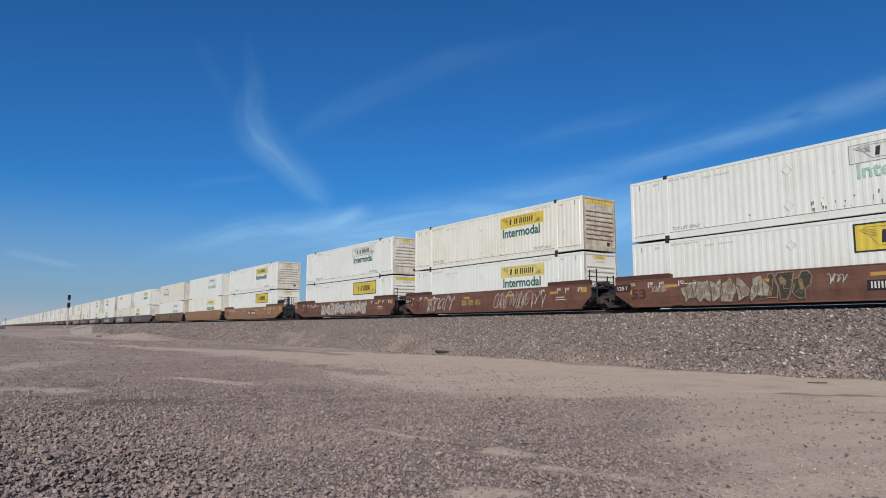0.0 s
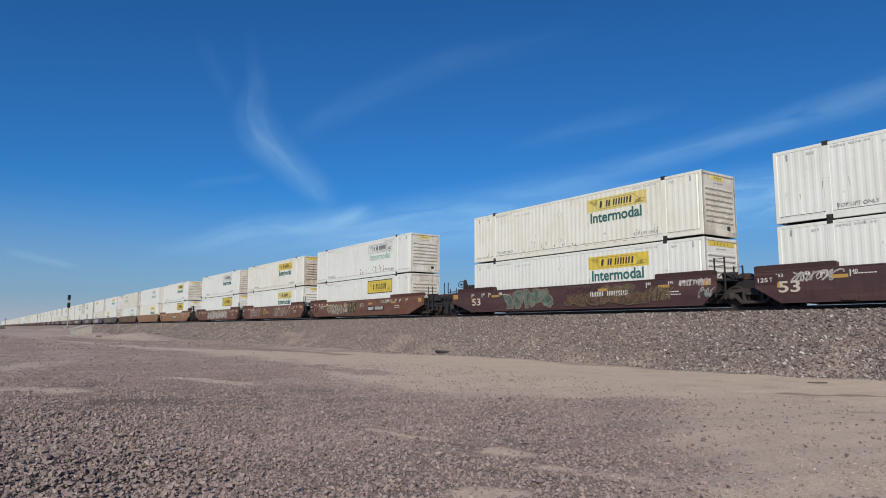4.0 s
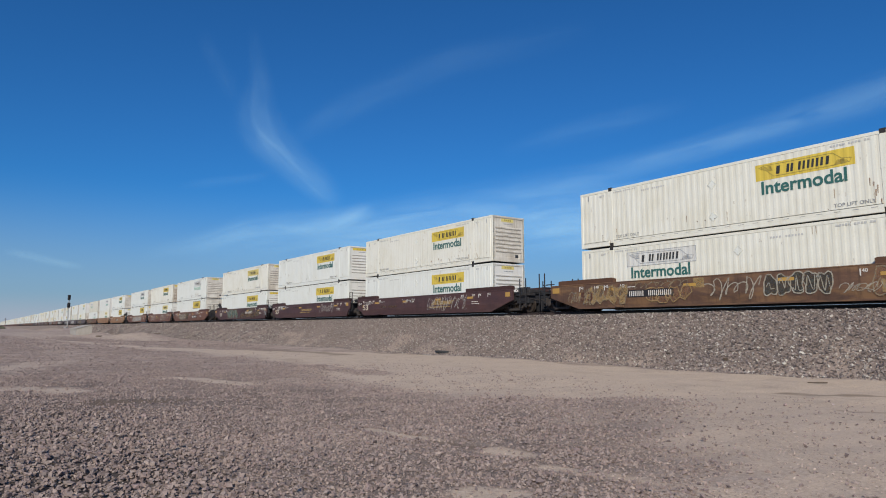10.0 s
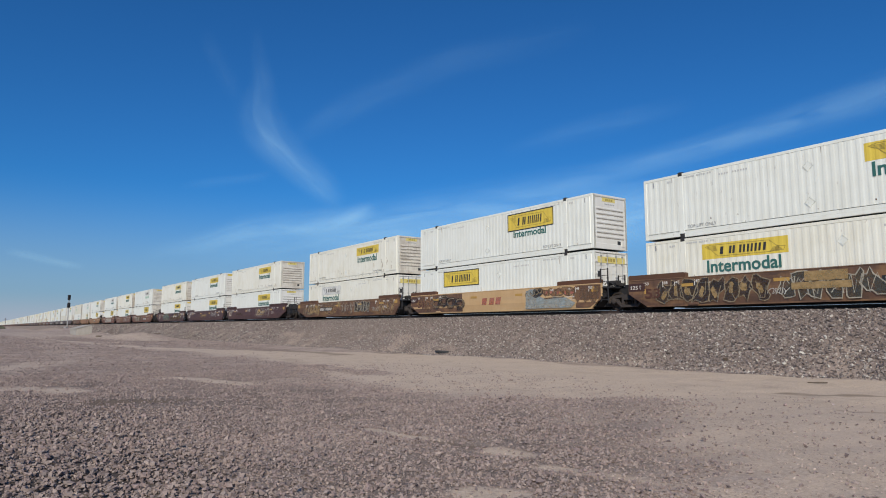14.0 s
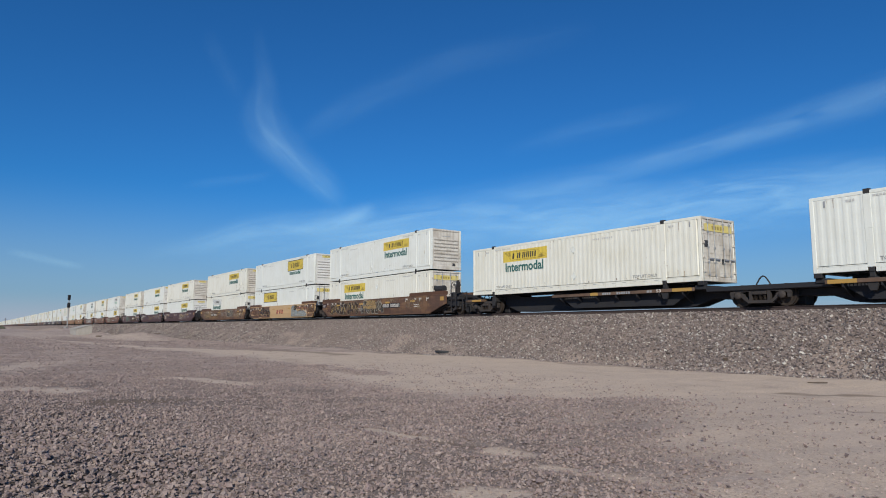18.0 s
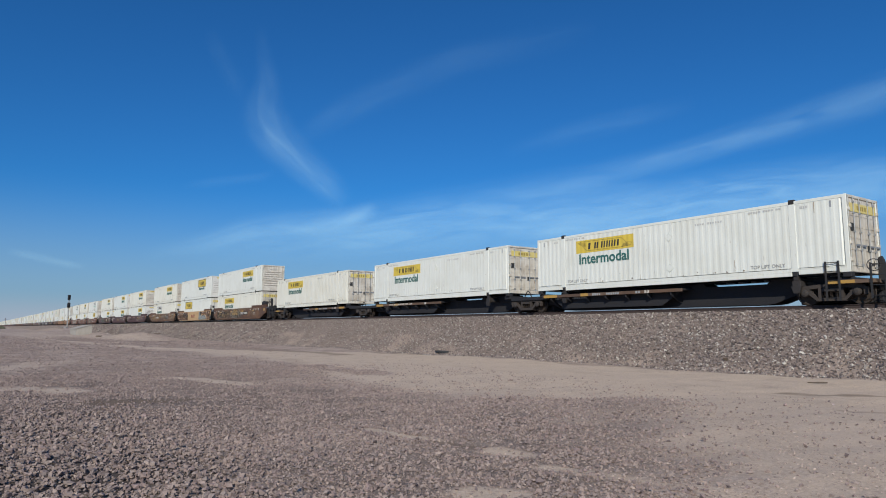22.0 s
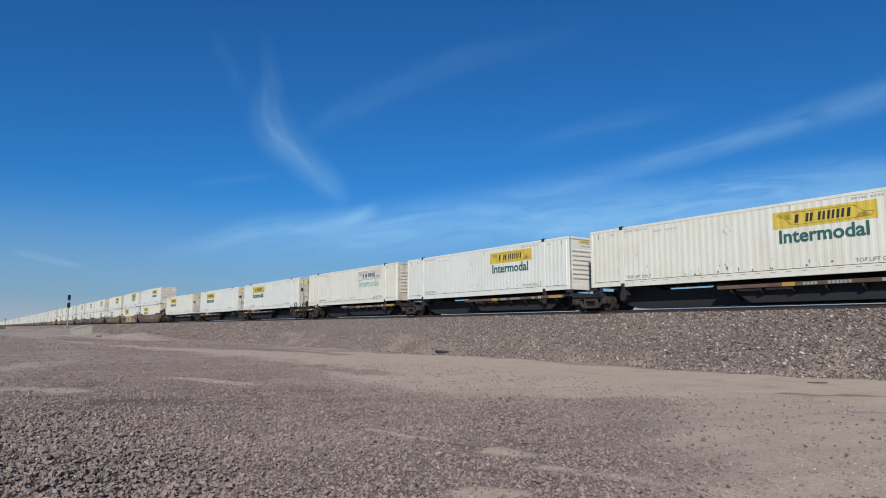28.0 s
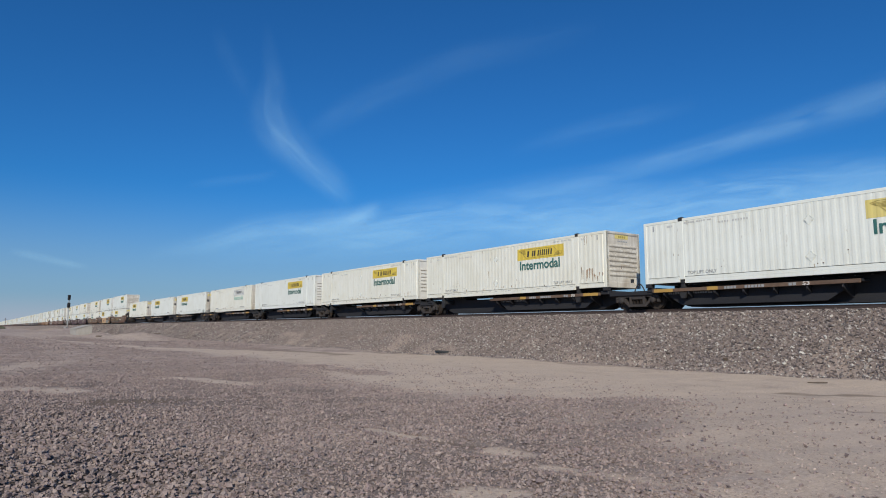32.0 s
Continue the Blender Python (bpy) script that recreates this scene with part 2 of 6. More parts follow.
def ground_material():
    m, nt, bsdf = nodes_of("desert_ground")
    at = nt.nodes.new("ShaderNodeAttribute")
    at.attribute_name = "sand"
    broad = noise_of(nt, 0.35, 6)
    middle = noise_of(nt, 2.2, 6)
    fine = noise_of(nt, 38, 4)
    cells = nt.nodes.new("ShaderNodeTexVoronoi")
    cells.inputs["Scale"].default_value = 26
    nt.links.new(coords(nt, (1, 1, 1)), cells.inputs["Vector"])
    small = nt.nodes.new("ShaderNodeTexVoronoi")
    small.inputs["Scale"].default_value = 60
    nt.links.new(coords(nt, (1, 1, 1)), small.inputs["Vector"])
    grit = nt.nodes.new("ShaderNodeSeparateColor")
    nt.links.new(small.outputs["Color"], grit.inputs[0])
    drift = noise_of(nt, 0.9, 7, (1.0, 1.0, 1.0), 0.7)
    sandy = mixed(nt, ramp_of(nt, middle, 0.35, 0.7, 0, 0.6), (0.528, 0.416, 0.318), (0.466, 0.368, 0.282))
    sandy = mixed(nt, ramp_of(nt, grit.outputs[0], 0.55, 1.0, 0, 0.5), sandy, (0.330, 0.262, 0.228))
    sandy = mixed(nt, ramp_of(nt, grit.outputs[1], 0.75, 1.0, 0, 0.4), sandy, (0.560, 0.462, 0.400))
    pebble = nt.nodes.new("ShaderNodeSeparateColor")
    nt.links.new(cells.outputs["Color"], pebble.inputs[0])
    stony = mixed(nt, ramp_of(nt, pebble.outputs[0], 0.1, 0.9), (0.208, 0.159, 0.139), (0.462, 0.366, 0.309))
    stony = mixed(nt, ramp_of(nt, grit.outputs[2], 0.6, 0.95, 0, 0.7), stony, (0.156, 0.120, 0.105))
    stony = mixed(nt, ramp_of(nt, broad, 0.42, 0.62, 0, 0.55), stony, (0.400, 0.315, 0.272))
    stony = mixed(nt, ramp_of(nt, drift, 0.50, 0.66, 0, 0.75), stony, (0.175, 0.133, 0.116))
    stony = mixed(nt, ramp_of(nt, drift, 0.46, 0.34, 0, 0.55), stony, (0.456, 0.366, 0.300))
    sandy = mixed(nt, ramp_of(nt, pebble.outputs[1], 0.6, 0.95, 0, 0.35), sandy, stony)
    sandy = mixed(nt, ramp_of(nt, drift, 0.48, 0.7, 0, 0.35), sandy, stony)
    # Shade in the gaps between stones is painted as near-black ground.
    gap_shade_at = nt.nodes.new("ShaderNodeAttribute")
    gap_shade_at.attribute_name = "coarse"
    stony = mixed(nt, gap_shade_at.outputs["Fac"], stony, (0.045, 0.034, 0.030))
    stain_at = nt.nodes.new("ShaderNodeAttribute")
    stain_at.attribute_name = "stain"
    edge = nt.nodes.new("ShaderNodeMath")
    edge.operation = "MULTIPLY_ADD"
    nt.links.new(drift, edge.inputs[0])
    edge.inputs[1].default_value = 1.3
    nt.links.new(at.outputs["Fac"], edge.inputs[2])
    edge_out = ramp_of(nt, edge.outputs[0], 0.7, 1.55)
    col = mixed(nt, edge_out, stony, sandy)
    col = mixed(nt, stain_at.outputs["Fac"], col, (0.135, 0.094, 0.064))
    nt.links.new(col, bsdf.inputs["Base Color"])
    bsdf.inputs["Roughness"].default_value = 0.95
    bump_of(nt, bsdf, mixed(nt, edge_out, cells.outputs["Distance"], fine), 0.45, 0.03)
    return m


GROUND = ground_material()


def cloud_material():
    m, nt, bsdf = nodes_of("cirrus")
    nt.nodes.remove(bsdf)
    at = nt.nodes.new("ShaderNodeAttribute")
    at.attribute_name = "veil"
    flow = nt.nodes.new("ShaderNodeAttribute")
    flow.attribute_name = "flow"
    fibre = nt.nodes.new("ShaderNodeTexNoise")
    for key, v in (("Scale", 1.0), ("Detail", 7.0), ("Roughness", 0.58), ("Distortion", 0.9)):
        fibre.inputs[key].default_value = v
    nt.links.new(flow.outputs["Vector"], fibre.inputs["Vector"])
    wisps = fibre.outputs["Fac"]
    prod = nt.nodes.new("ShaderNodeMath")
    prod.operation = "MULTIPLY"
    nt.links.new(at.outputs["Fac"], prod.inputs[0])
    nt.links.new(ramp_of(nt, wisps, 0.12, 0.80), prod.inputs[1])
    clear, white, mix = nt.nodes.new("ShaderNodeBsdfTransparent"), nt.nodes.new("ShaderNodeBsdfDiffuse"), nt.nodes.new("ShaderNodeMixShader")
    white.inputs[0].default_value = (0.52, 0.82, 0.93, 1)
    nt.links.new(prod.outputs[0], mix.inputs[0])
    nt.links.new(clear.outputs[0], mix.inputs[1])
    nt.links.new(white.outputs[0], mix.inputs[2])
    nt.links.new(mix.outputs[0], nt.nodes["Material Output"].inputs[0])
    return m


CIRRUS = cloud_material()

# ---- mesh tools ----
MESHES = {}


def shared(key, material, build):
    """A mesh built once for a key and a material, and used by all alike parts."""
    k = (key, material.name)
    if k not in MESHES:
        bm = bmesh.new()
        build(bm)
        bmesh.ops.recalc_face_normals(bm, faces=bm.faces)
        me = bpy.data.meshes.new(str(key[0] if isinstance(key, tuple) else key))
        bm.to_mesh(me)
        bm.free()
        me.materials.append(material)
        MESHES[k] = me
    return MESHES[k]


def part(name, mesh, parent, at=(0, 0, 0), rz=0.0, label=""):
    ob = new(name, mesh)
    ob.parent = parent
    ob.matrix_basis = pose(*at, 0, 0, rz)
    return tagged(ob, label)


def box(bm, x0, x1, y0, y1, z0, z1, bevel=0.0):
    vs = [bm.verts.new((x, y, z)) for x in (x0, x1) for y in (y0, y1) for z in (z0, z1)]
    fs = [bm.faces.new([vs[i] for i in q]) for q in ((0, 1, 3, 2), (4, 6, 7, 5), (0, 4, 5, 1), (2, 3, 7, 6), (0, 2, 6, 4), (1, 5, 7, 3))]
    if bevel:
        edges = list({e for f in fs for e in f.edges})
        bmesh.ops.bevel(bm, geom=edges, offset=bevel, segments=1, affect="EDGES")


def slab(bm, points, a, b, axis="y"):
    """A flat outline pushed through from a to b along an axis. Points are the two other coordinates, in order."""
    put = {"x": lambda p, c: (c, p[0], p[1]), "y": lambda p, c: (p[0], c, p[1]), "z": lambda p, c: (p[0], p[1], c)}[axis]
    lo, hi = [bm.verts.new(put(p, a)) for p in points], [bm.verts.new(put(p, b)) for p in points]
    n = len(points)
    bm.faces.new(lo)
    bm.faces.new(hi[::-1])
    for i in range(n):
        bm.faces.new((lo[i], hi[i], hi[(i + 1) % n], lo[(i + 1) % n]))


def rod(bm, p, q, r, n=6):
    p, q = Vector(p), Vector(q)
    d = (q - p).normalized()
    s = d.orthogonal().normalized()
    t = d.cross(s)
    rings = [[bm.verts.new(c + (s * math.cos(a) + t * math.sin(a)) * r) for a in [2 * math.pi * i / n for i in range(n)]] for c in (p, q)]
    bm.faces.new(rings[0][::-1])
    bm.faces.new(rings[1])
    for i in range(n):
        bm.faces.new((rings[0][i], rings[0][(i + 1) % n], rings[1][(i + 1) % n], rings[1][i]))


def tube(bm, pts, r, n=6):
    """A bent pipe or hose through points."""
    rings, pts = [], [Vector(p) for p in pts]
    for i, p in enumerate(pts):
        d = (pts[min(i + 1, len(pts) - 1)] - pts[max(i - 1, 0)]).normalized()
        s = d.cross(Vector((0, 1, 0.01))).normalized()
        t = d.cross(s)
        rings.append([bm.verts.new(p + (s * math.cos(a) + t * math.sin(a)) * r) for a in [2 * math.pi * k / n for k in range(n)]])
    for a, b in zip(rings, rings[1:]):
        for i in range(n):
            bm.faces.new((a[i], a[(i + 1) % n], b[(i + 1) % n], b[i]))
    bm.faces.new(rings[0][::-1])
    bm.faces.new(rings[-1])


def lathe(bm, profile, n=20, cx=0.0, cz=0.0):
    """Turns (radius, y) pairs round the y axis through (cx, cz)."""
    rings = [[bm.verts.new((cx + r * math.cos(2 * math.pi * i / n), y, cz + r * math.sin(2 * math.pi * i / n))) for i in range(n)] for r, y in profile]
    for a, b in zip(rings, rings[1:]):
        for i in range(n):
            bm.faces.new((a[i], a[(i + 1) % n], b[(i + 1) % n], b[i]))
    bm.faces.new(rings[0][::-1])
    bm.faces.new(rings[-1])


def ring(bm, centre, r, thick, n=16):
    """A hoop in the xz plane."""
    pts = [(centre[0] + r * math.cos(2 * math.pi * i / n), centre[1], centre[2] + r * math.sin(2 * math.pi * i / n)) for i in range(n)]
    for i in range(n):
        rod(bm, pts[i], pts[(i + 1) % n], thick, 4)


def words(text, width, height, material, bold=0.0):
    """Lettering in the xz plane that faces -y, with its lower left corner at the origin."""
    k = ("words", text, width, height, material.name)
    if k not in MESHES:
        cu = bpy.data.curves.new("words", "FONT")
        cu.body, cu.size, cu.extrude, cu.offset, cu.resolution_u = text, 1.0, 0.004, bold, 3
        ob = new("words", cu)
        me = bpy.data.meshes.new_from_object(ob.evaluated_get(bpy.context.evaluated_depsgraph_get()))
        bpy.data.objects.remove(ob)
        co = np.empty(len(me.vertices) * 3)
        me.vertices.foreach_get("co", co)
        co = co.reshape(-1, 3)
        lo, hi = co.min(0), co.max(0)
        out = np.stack([(co[:, 0] - lo[0]) / (hi[0] - lo[0]) * width, -co[:, 2], (co[:, 1] - lo[1]) / (hi[1] - lo[1]) * height], 1)
        me.vertices.foreach_set("co", out.ravel())
        me.materials.clear()
        me.materials.append(material)
        MESHES[k] = me
    return MESHES[k]


def bars(key, material, spans, z0, z1):
    """A row of plain upright bars in place of lettering."""
    def build(bm):
        for a, b in spans:
            box(bm, a, b, -0.004, 0.0, z0, z1)
    return shared(("bars", key, z0, z1), material, build)


def spans(x0, widths, gap):
    out, x = [], x0
    for w in widths:
        if w > 0:
            out.append((x, x + w))
        x += abs(w) + gap
    return out


def fine_print(name, mesh, parent, at=(0, 0, 0), rz=0.0, label=""):
    return tagged(part(name, mesh, parent, at, rz, label), kind="stuff")


def thing(name, label, category, group="", at=(0, 0, 0)):
    ob = new(name)
    ob.empty_display_size = 0.5
    ob.matrix_basis = pose(*at)
    return tagged(ob, label, category, group)


# ---- ground, bank and track ----
NEAR_SIDE = 25.41          # the near faces of the containers
MID = NEAR_SIDE + 1.295    # the middle of the track
RAIL_Z = 2.33
TOE, CREST, CREST_Z = 21.1, 25.0, 2.05


def curve_at(x, xs, ys):
    return np.interp(x, xs, ys)


def band(x, y, points, w):
    """A soft stripe along a line of points, widening with w."""
    best = np.zeros_like(x, dtype=float)
    for (ax, ay), (bx, by) in zip(points, points[1:]):
        t = np.clip(((x - ax) * (bx - ax) + (y - ay) * (by - ay)) / ((bx - ax) ** 2 + (by - ay) ** 2), 0, 1)
        d = np.hypot(x - ax - t * (bx - ax), y - ay - t * (by - ay)) + 0.25 * w * np.sin(3 * x + 2 * y) * np.sin(1.7 * x - 2.3 * y)
        best = np.maximum(best, np.clip(1.25 - (d / w) ** 2, 0, 1))
    return best


def patch(x, y, size, seed):
    """Smooth random patches of about a size, from 0 to 1."""
    table = np.random.default_rng(seed).random((64, 64))
    u, v = np.asarray(x, float) / size, np.asarray(y, float) / size
    i, j = np.floor(u).astype(int), np.floor(v).astype(int)
    u, v = u - i, v - j
    u, v = u * u * (3 - 2 * u), v * v * (3 - 2 * v)
    i, j = i % 64, j % 64
    k, m = (i + 1) % 64, (j + 1) % 64
    return (table[i, j] * (1 - u) + table[k, j] * u) * (1 - v) + (table[i, m] * (1 - u) + table[k, m] * u) * v


def patchy(x, y, size, seed):
    return (patch(x, y, size, seed) + 0.5 * patch(x, y, size * 0.43, seed + 1) + 0.25 * patch(x, y, size * 0.19, seed + 2)) / 1.75


def sand_at(x, y):
    """How sandy the ground is: the service road beside the bank, fines away from the heap, and pale patches."""
    low = curve_at(x, [-300, -97, -54, -40, -31, -28.5, -20.8, -16, -13.3, -11.2, -9.7, -8.3, -6.8, -4, 3, 40], [3, 5, 8.0, 9.4, 9.6, 9.0, 7.9, 7.2, 7.1, 7.7, 9.4, 11.0, 12.0, 12.4, 13, 14])
    high = curve_at(x, [-300, -97, -54, -45, -40, -36, -33, 40], [4.5, 7.2, 10.5, 13.5, 16.6, 18.6, 20.5, 20.5])
    wobble = 2.6 * (patchy(x, y, 2.4, 31) - 0.5)
    s = np.clip((y - low + wobble) / 2.6, 0, 1) * np.clip((high - y) / 0.7 + 0.2 + wobble * 0.6, 0, 1)
    s = s * (1 - 0.75 * np.clip(band(x, y, [(-37, 8.8), (-32, 9.5), (-28, 10.0), (-23, 10.5), (-19, 10.7)], 0.75) + wobble * 0.3, 0, 1))
    for line, w, k in (([(-33, 3.3), (-28, 0.7), (-24, -1.5)], 1.3, 0.6), ([(-20.5, -0.6), (-19.1, 0.8), (-17.7, 1.8)], 0.8, 0.85), ([(-21, 4.8), (-19.2, 5.3), (-17.4, 6.0)], 0.45, 0.9),
                       ([(-8.8, 4.88), (-8.3, 5.0), (-7.4, 5.1)], 0.15, 0.85), ([(-6.45, 5.26), (-5.9, 5.4)], 0.15, 0.8), ([(-5.3, 5.1), (-4.83, 5.25), (-4.3, 5.4), (-3.5, 5.7)], 0.17, 0.95),
                       ([(-4.95, 3.8), (-4.65, 4.1)], 0.22, 0.9), ([(-85, 7), (-35, 4)], 1.6, 0.3), ([(-140, 14), (-80, 16)], 4.0, 0.7), ([(-200, 9), (-100, 8)], 4.0, 0.5)):
        s = np.maximum(s, k * band(x, y, line, w) * np.clip(0.25 + 1.3 * patchy(x, y, 0.8, 141), 0, 1))
    fines = 0.74 * np.clip((x + 0.9 * y + 0.5 + 2.4 * (patchy(x, y, 1.6, 41) - 0.5)) / 3.0, 0, 1) * (y < 20)
    packed = np.clip(1.6 - np.hypot((x + 7.0) / 4.0, (y - 3.7) / 1.6), 0, 1)
    loose = 0.42 * np.clip((patchy(x, y, 2.2, 51) - 0.60) * 6, 0, 1) * (1 - packed)
    bare = 0.28 * np.clip((patchy(x, y, 1.9, 121) - 0.52) * 5, 0, 1) * (y > 20.6) * (y < 23.0)
    return np.maximum(np.maximum(s, fines * (1 - 0.7 * packed)), np.maximum(loose * (y < 20), bare))


def stain_at(x, y):
    """Dark damp streaks and old ruts on the ground."""
    s = np.zeros_like(x, dtype=float)
    for line, w, k in (([(-14.3, 2.2), (-14.3, 2.8), (-14.25, 3.3)], 0.6, 0.8), ([(-14.2, 3.3), (-13.6, 5.2)], 0.3, 0.3), ([(-15.2, 4.6), (-14.6, 5.0)], 0.3, 0.35), ([(-78, 11.5), (-75, 16)], 2.2, 0.4), ([(-46, 15.6), (-36.7, 16.5), (-32, 16.0)], 0.7, 0.6),
                       ([(-60, 13), (-46, 15.6)], 0.8, 0.35), ([(-8.3, 15.7), (-7.5, 15.7), (-6.2, 16.4)], 0.2, 0.7), ([(-5.9, 13.2), (-5.1, 13.5)], 0.14, 0.5), ([(-14.5, 19.17), (-13.8, 19.24)], 0.1, 0.5), ([(-7.3, 5.08), (-6.7, 5.22)], 0.12, 0.75),
                       ([(-110, 10), (-84, 10.5)], 1.5, 0.35), ([(-34.6, 19.6), (-31, 19.9)], 0.35, 0.45), ([(-21, 20.2), (-17, 20.1)], 0.2, 0.35), ([(-30, 12), (-26, 11)], 0.5, 0.2)):
        s = np.maximum(s, k * band(x, y, line, w))
    return s


def coarse_at(x, y):
    """Where the loose stone is coarsest: a low spread heap."""
    edge = 1.1 * (patchy(x, y, 1.3, 61) - 0.5)
    return np.clip((1.22 - np.hypot((x + 8.6) / 6.6, (y + 0.6) / 3.3) + edge * 0.5) / 0.55, 0, 1)


def mid_gravel(x, y):
    """The darker gravel of middling size round the coarse stone; sets painted gap shade."""
    near = np.clip(1.5 - np.hypot((x + 10) / 14.0, (y - 3.0) / 7.0), 0, 1)
    return np.clip(near * 1.6, 0, 1) * np.clip((patchy(x, y, 2.8, 71) - 0.28) * 4, 0, 1) * (1 - np.clip(sand_at(x, y) * 1.3, 0, 1))


def lumps(x, y):
    return (0.022 * np.sin(x * 1.7 + 0.6 * y) * np.sin(y * 1.3 - 0.4 * x) + 0.03 * np.sin(x * 0.37 + 1.1) * np.sin(y * 0.51 + 0.3)
            + 0.010 * np.sin(x * 5.1 + y * 2.3) * np.sin(y * 4.3 - x * 1.9))


def ground_z(x, y):
    rough_toe = TOE + 0.25 * np.sin(x * 0.23) + 0.18 * np.sin(x * 0.71 + 1.0) + 0.10 * np.sin(x * 1.9)
    up = np.clip((y - rough_toe) / (CREST - rough_toe), 0, 1)
    down = np.clip((33.4 - y) / (33.4 - 29.0), 0, 1)
    bank = np.minimum(up, down)
    bed = np.clip((y - 25.0) / 0.45, 0, 1) * np.clip((28.4 - y) / 0.45, 0, 1)
    near = np.exp(-((x + 20) ** 2 + y ** 2) / 90.0 ** 2)
    z = CREST_Z * bank + 0.11 * bed + lumps(x, y) * (1 - np.clip(bank * 3, 0, 1)) * (0.25 + near)
    z = z + 0.05 * np.sin(x * 0.9) * np.sin(y * 2.1 + x * 0.3) * np.clip(bank * (1 - bank) * 4, 0, 1)
    for mx, my, r, h in ((-112, 19.8, 5.0, 0.45), (-101, 19.4, 4.5, 0.6), (-176, 15.5, 8.0, 0.7), (-185, 19.5, 8.0, 1.0), (-137, 18.6, 3.0, 0.6)):
        z = z + h * np.exp(-((x - mx) ** 2 / (r * r * 3) + (y - my) ** 2 / (r * 0.5) ** 2)) * (1 - bank)
    return z


def sheet_axis(mid, step, reach0, reach1):
    fine0, fine1 = mid[0], mid[-1]
    left, right, d, a, b = [], [], step, fine0, fine1
    while a > reach0:
        d *= 1.16
        a -= d
        left.append(max(a, reach0))
    d = step
    while b < reach1:
        d *= 1.16
        b += d
        right.append(min(b, reach1))
    return np.array(left[::-1] + mid + right)


def build_ground():
    xs, ys = sheet_axis([-64 + 0.3 * i for i in range(150)] + [-19 + 0.11 * i for i in range(200)], 0.3, -4600, 4600), sheet_axis([-4.3 + 0.11 * i for i in range(105)] + [7.25 + 0.22 * i for i in range(122)], 0.25, -4600, 4600)
    gx, gy = np.meshgrid(xs, ys, indexing="ij")
    gz = ground_z(gx, gy)
    nx, ny = gx.shape
    idx = np.arange(nx * ny).reshape(nx, ny)
    quads = np.stack([idx[:-1, :-1], idx[1:, :-1], idx[1:, 1:], idx[:-1, 1:]], -1).reshape(-1, 4)
    me = bpy.data.meshes.new("ground")
    me.from_pydata(np.stack([gx, gy, gz], -1).reshape(-1, 3).tolist(), [], quads.tolist())
    me.polygons.foreach_set("use_smooth", [True] * len(me.polygons))
    at = me.attributes.new("sand", "FLOAT", "POINT")
    at.data.foreach_set("value", sand_at(gx, gy).ravel().astype(np.float32))
    # How strongly gap shade is painted under loose stone and ballast.
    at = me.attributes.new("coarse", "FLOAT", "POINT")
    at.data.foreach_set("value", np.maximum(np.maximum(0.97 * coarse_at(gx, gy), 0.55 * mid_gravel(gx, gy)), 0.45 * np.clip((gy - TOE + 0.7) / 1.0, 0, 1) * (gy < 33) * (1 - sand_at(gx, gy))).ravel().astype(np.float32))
    at = me.attributes.new("stain", "FLOAT", "POINT")
    at.data.foreach_set("value", stain_at(gx, gy).ravel().astype(np.float32))
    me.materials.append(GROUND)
    return tagged(new("ground", me), "pinkish desert ground of sand and crushed stone", "ground", kind="structure")


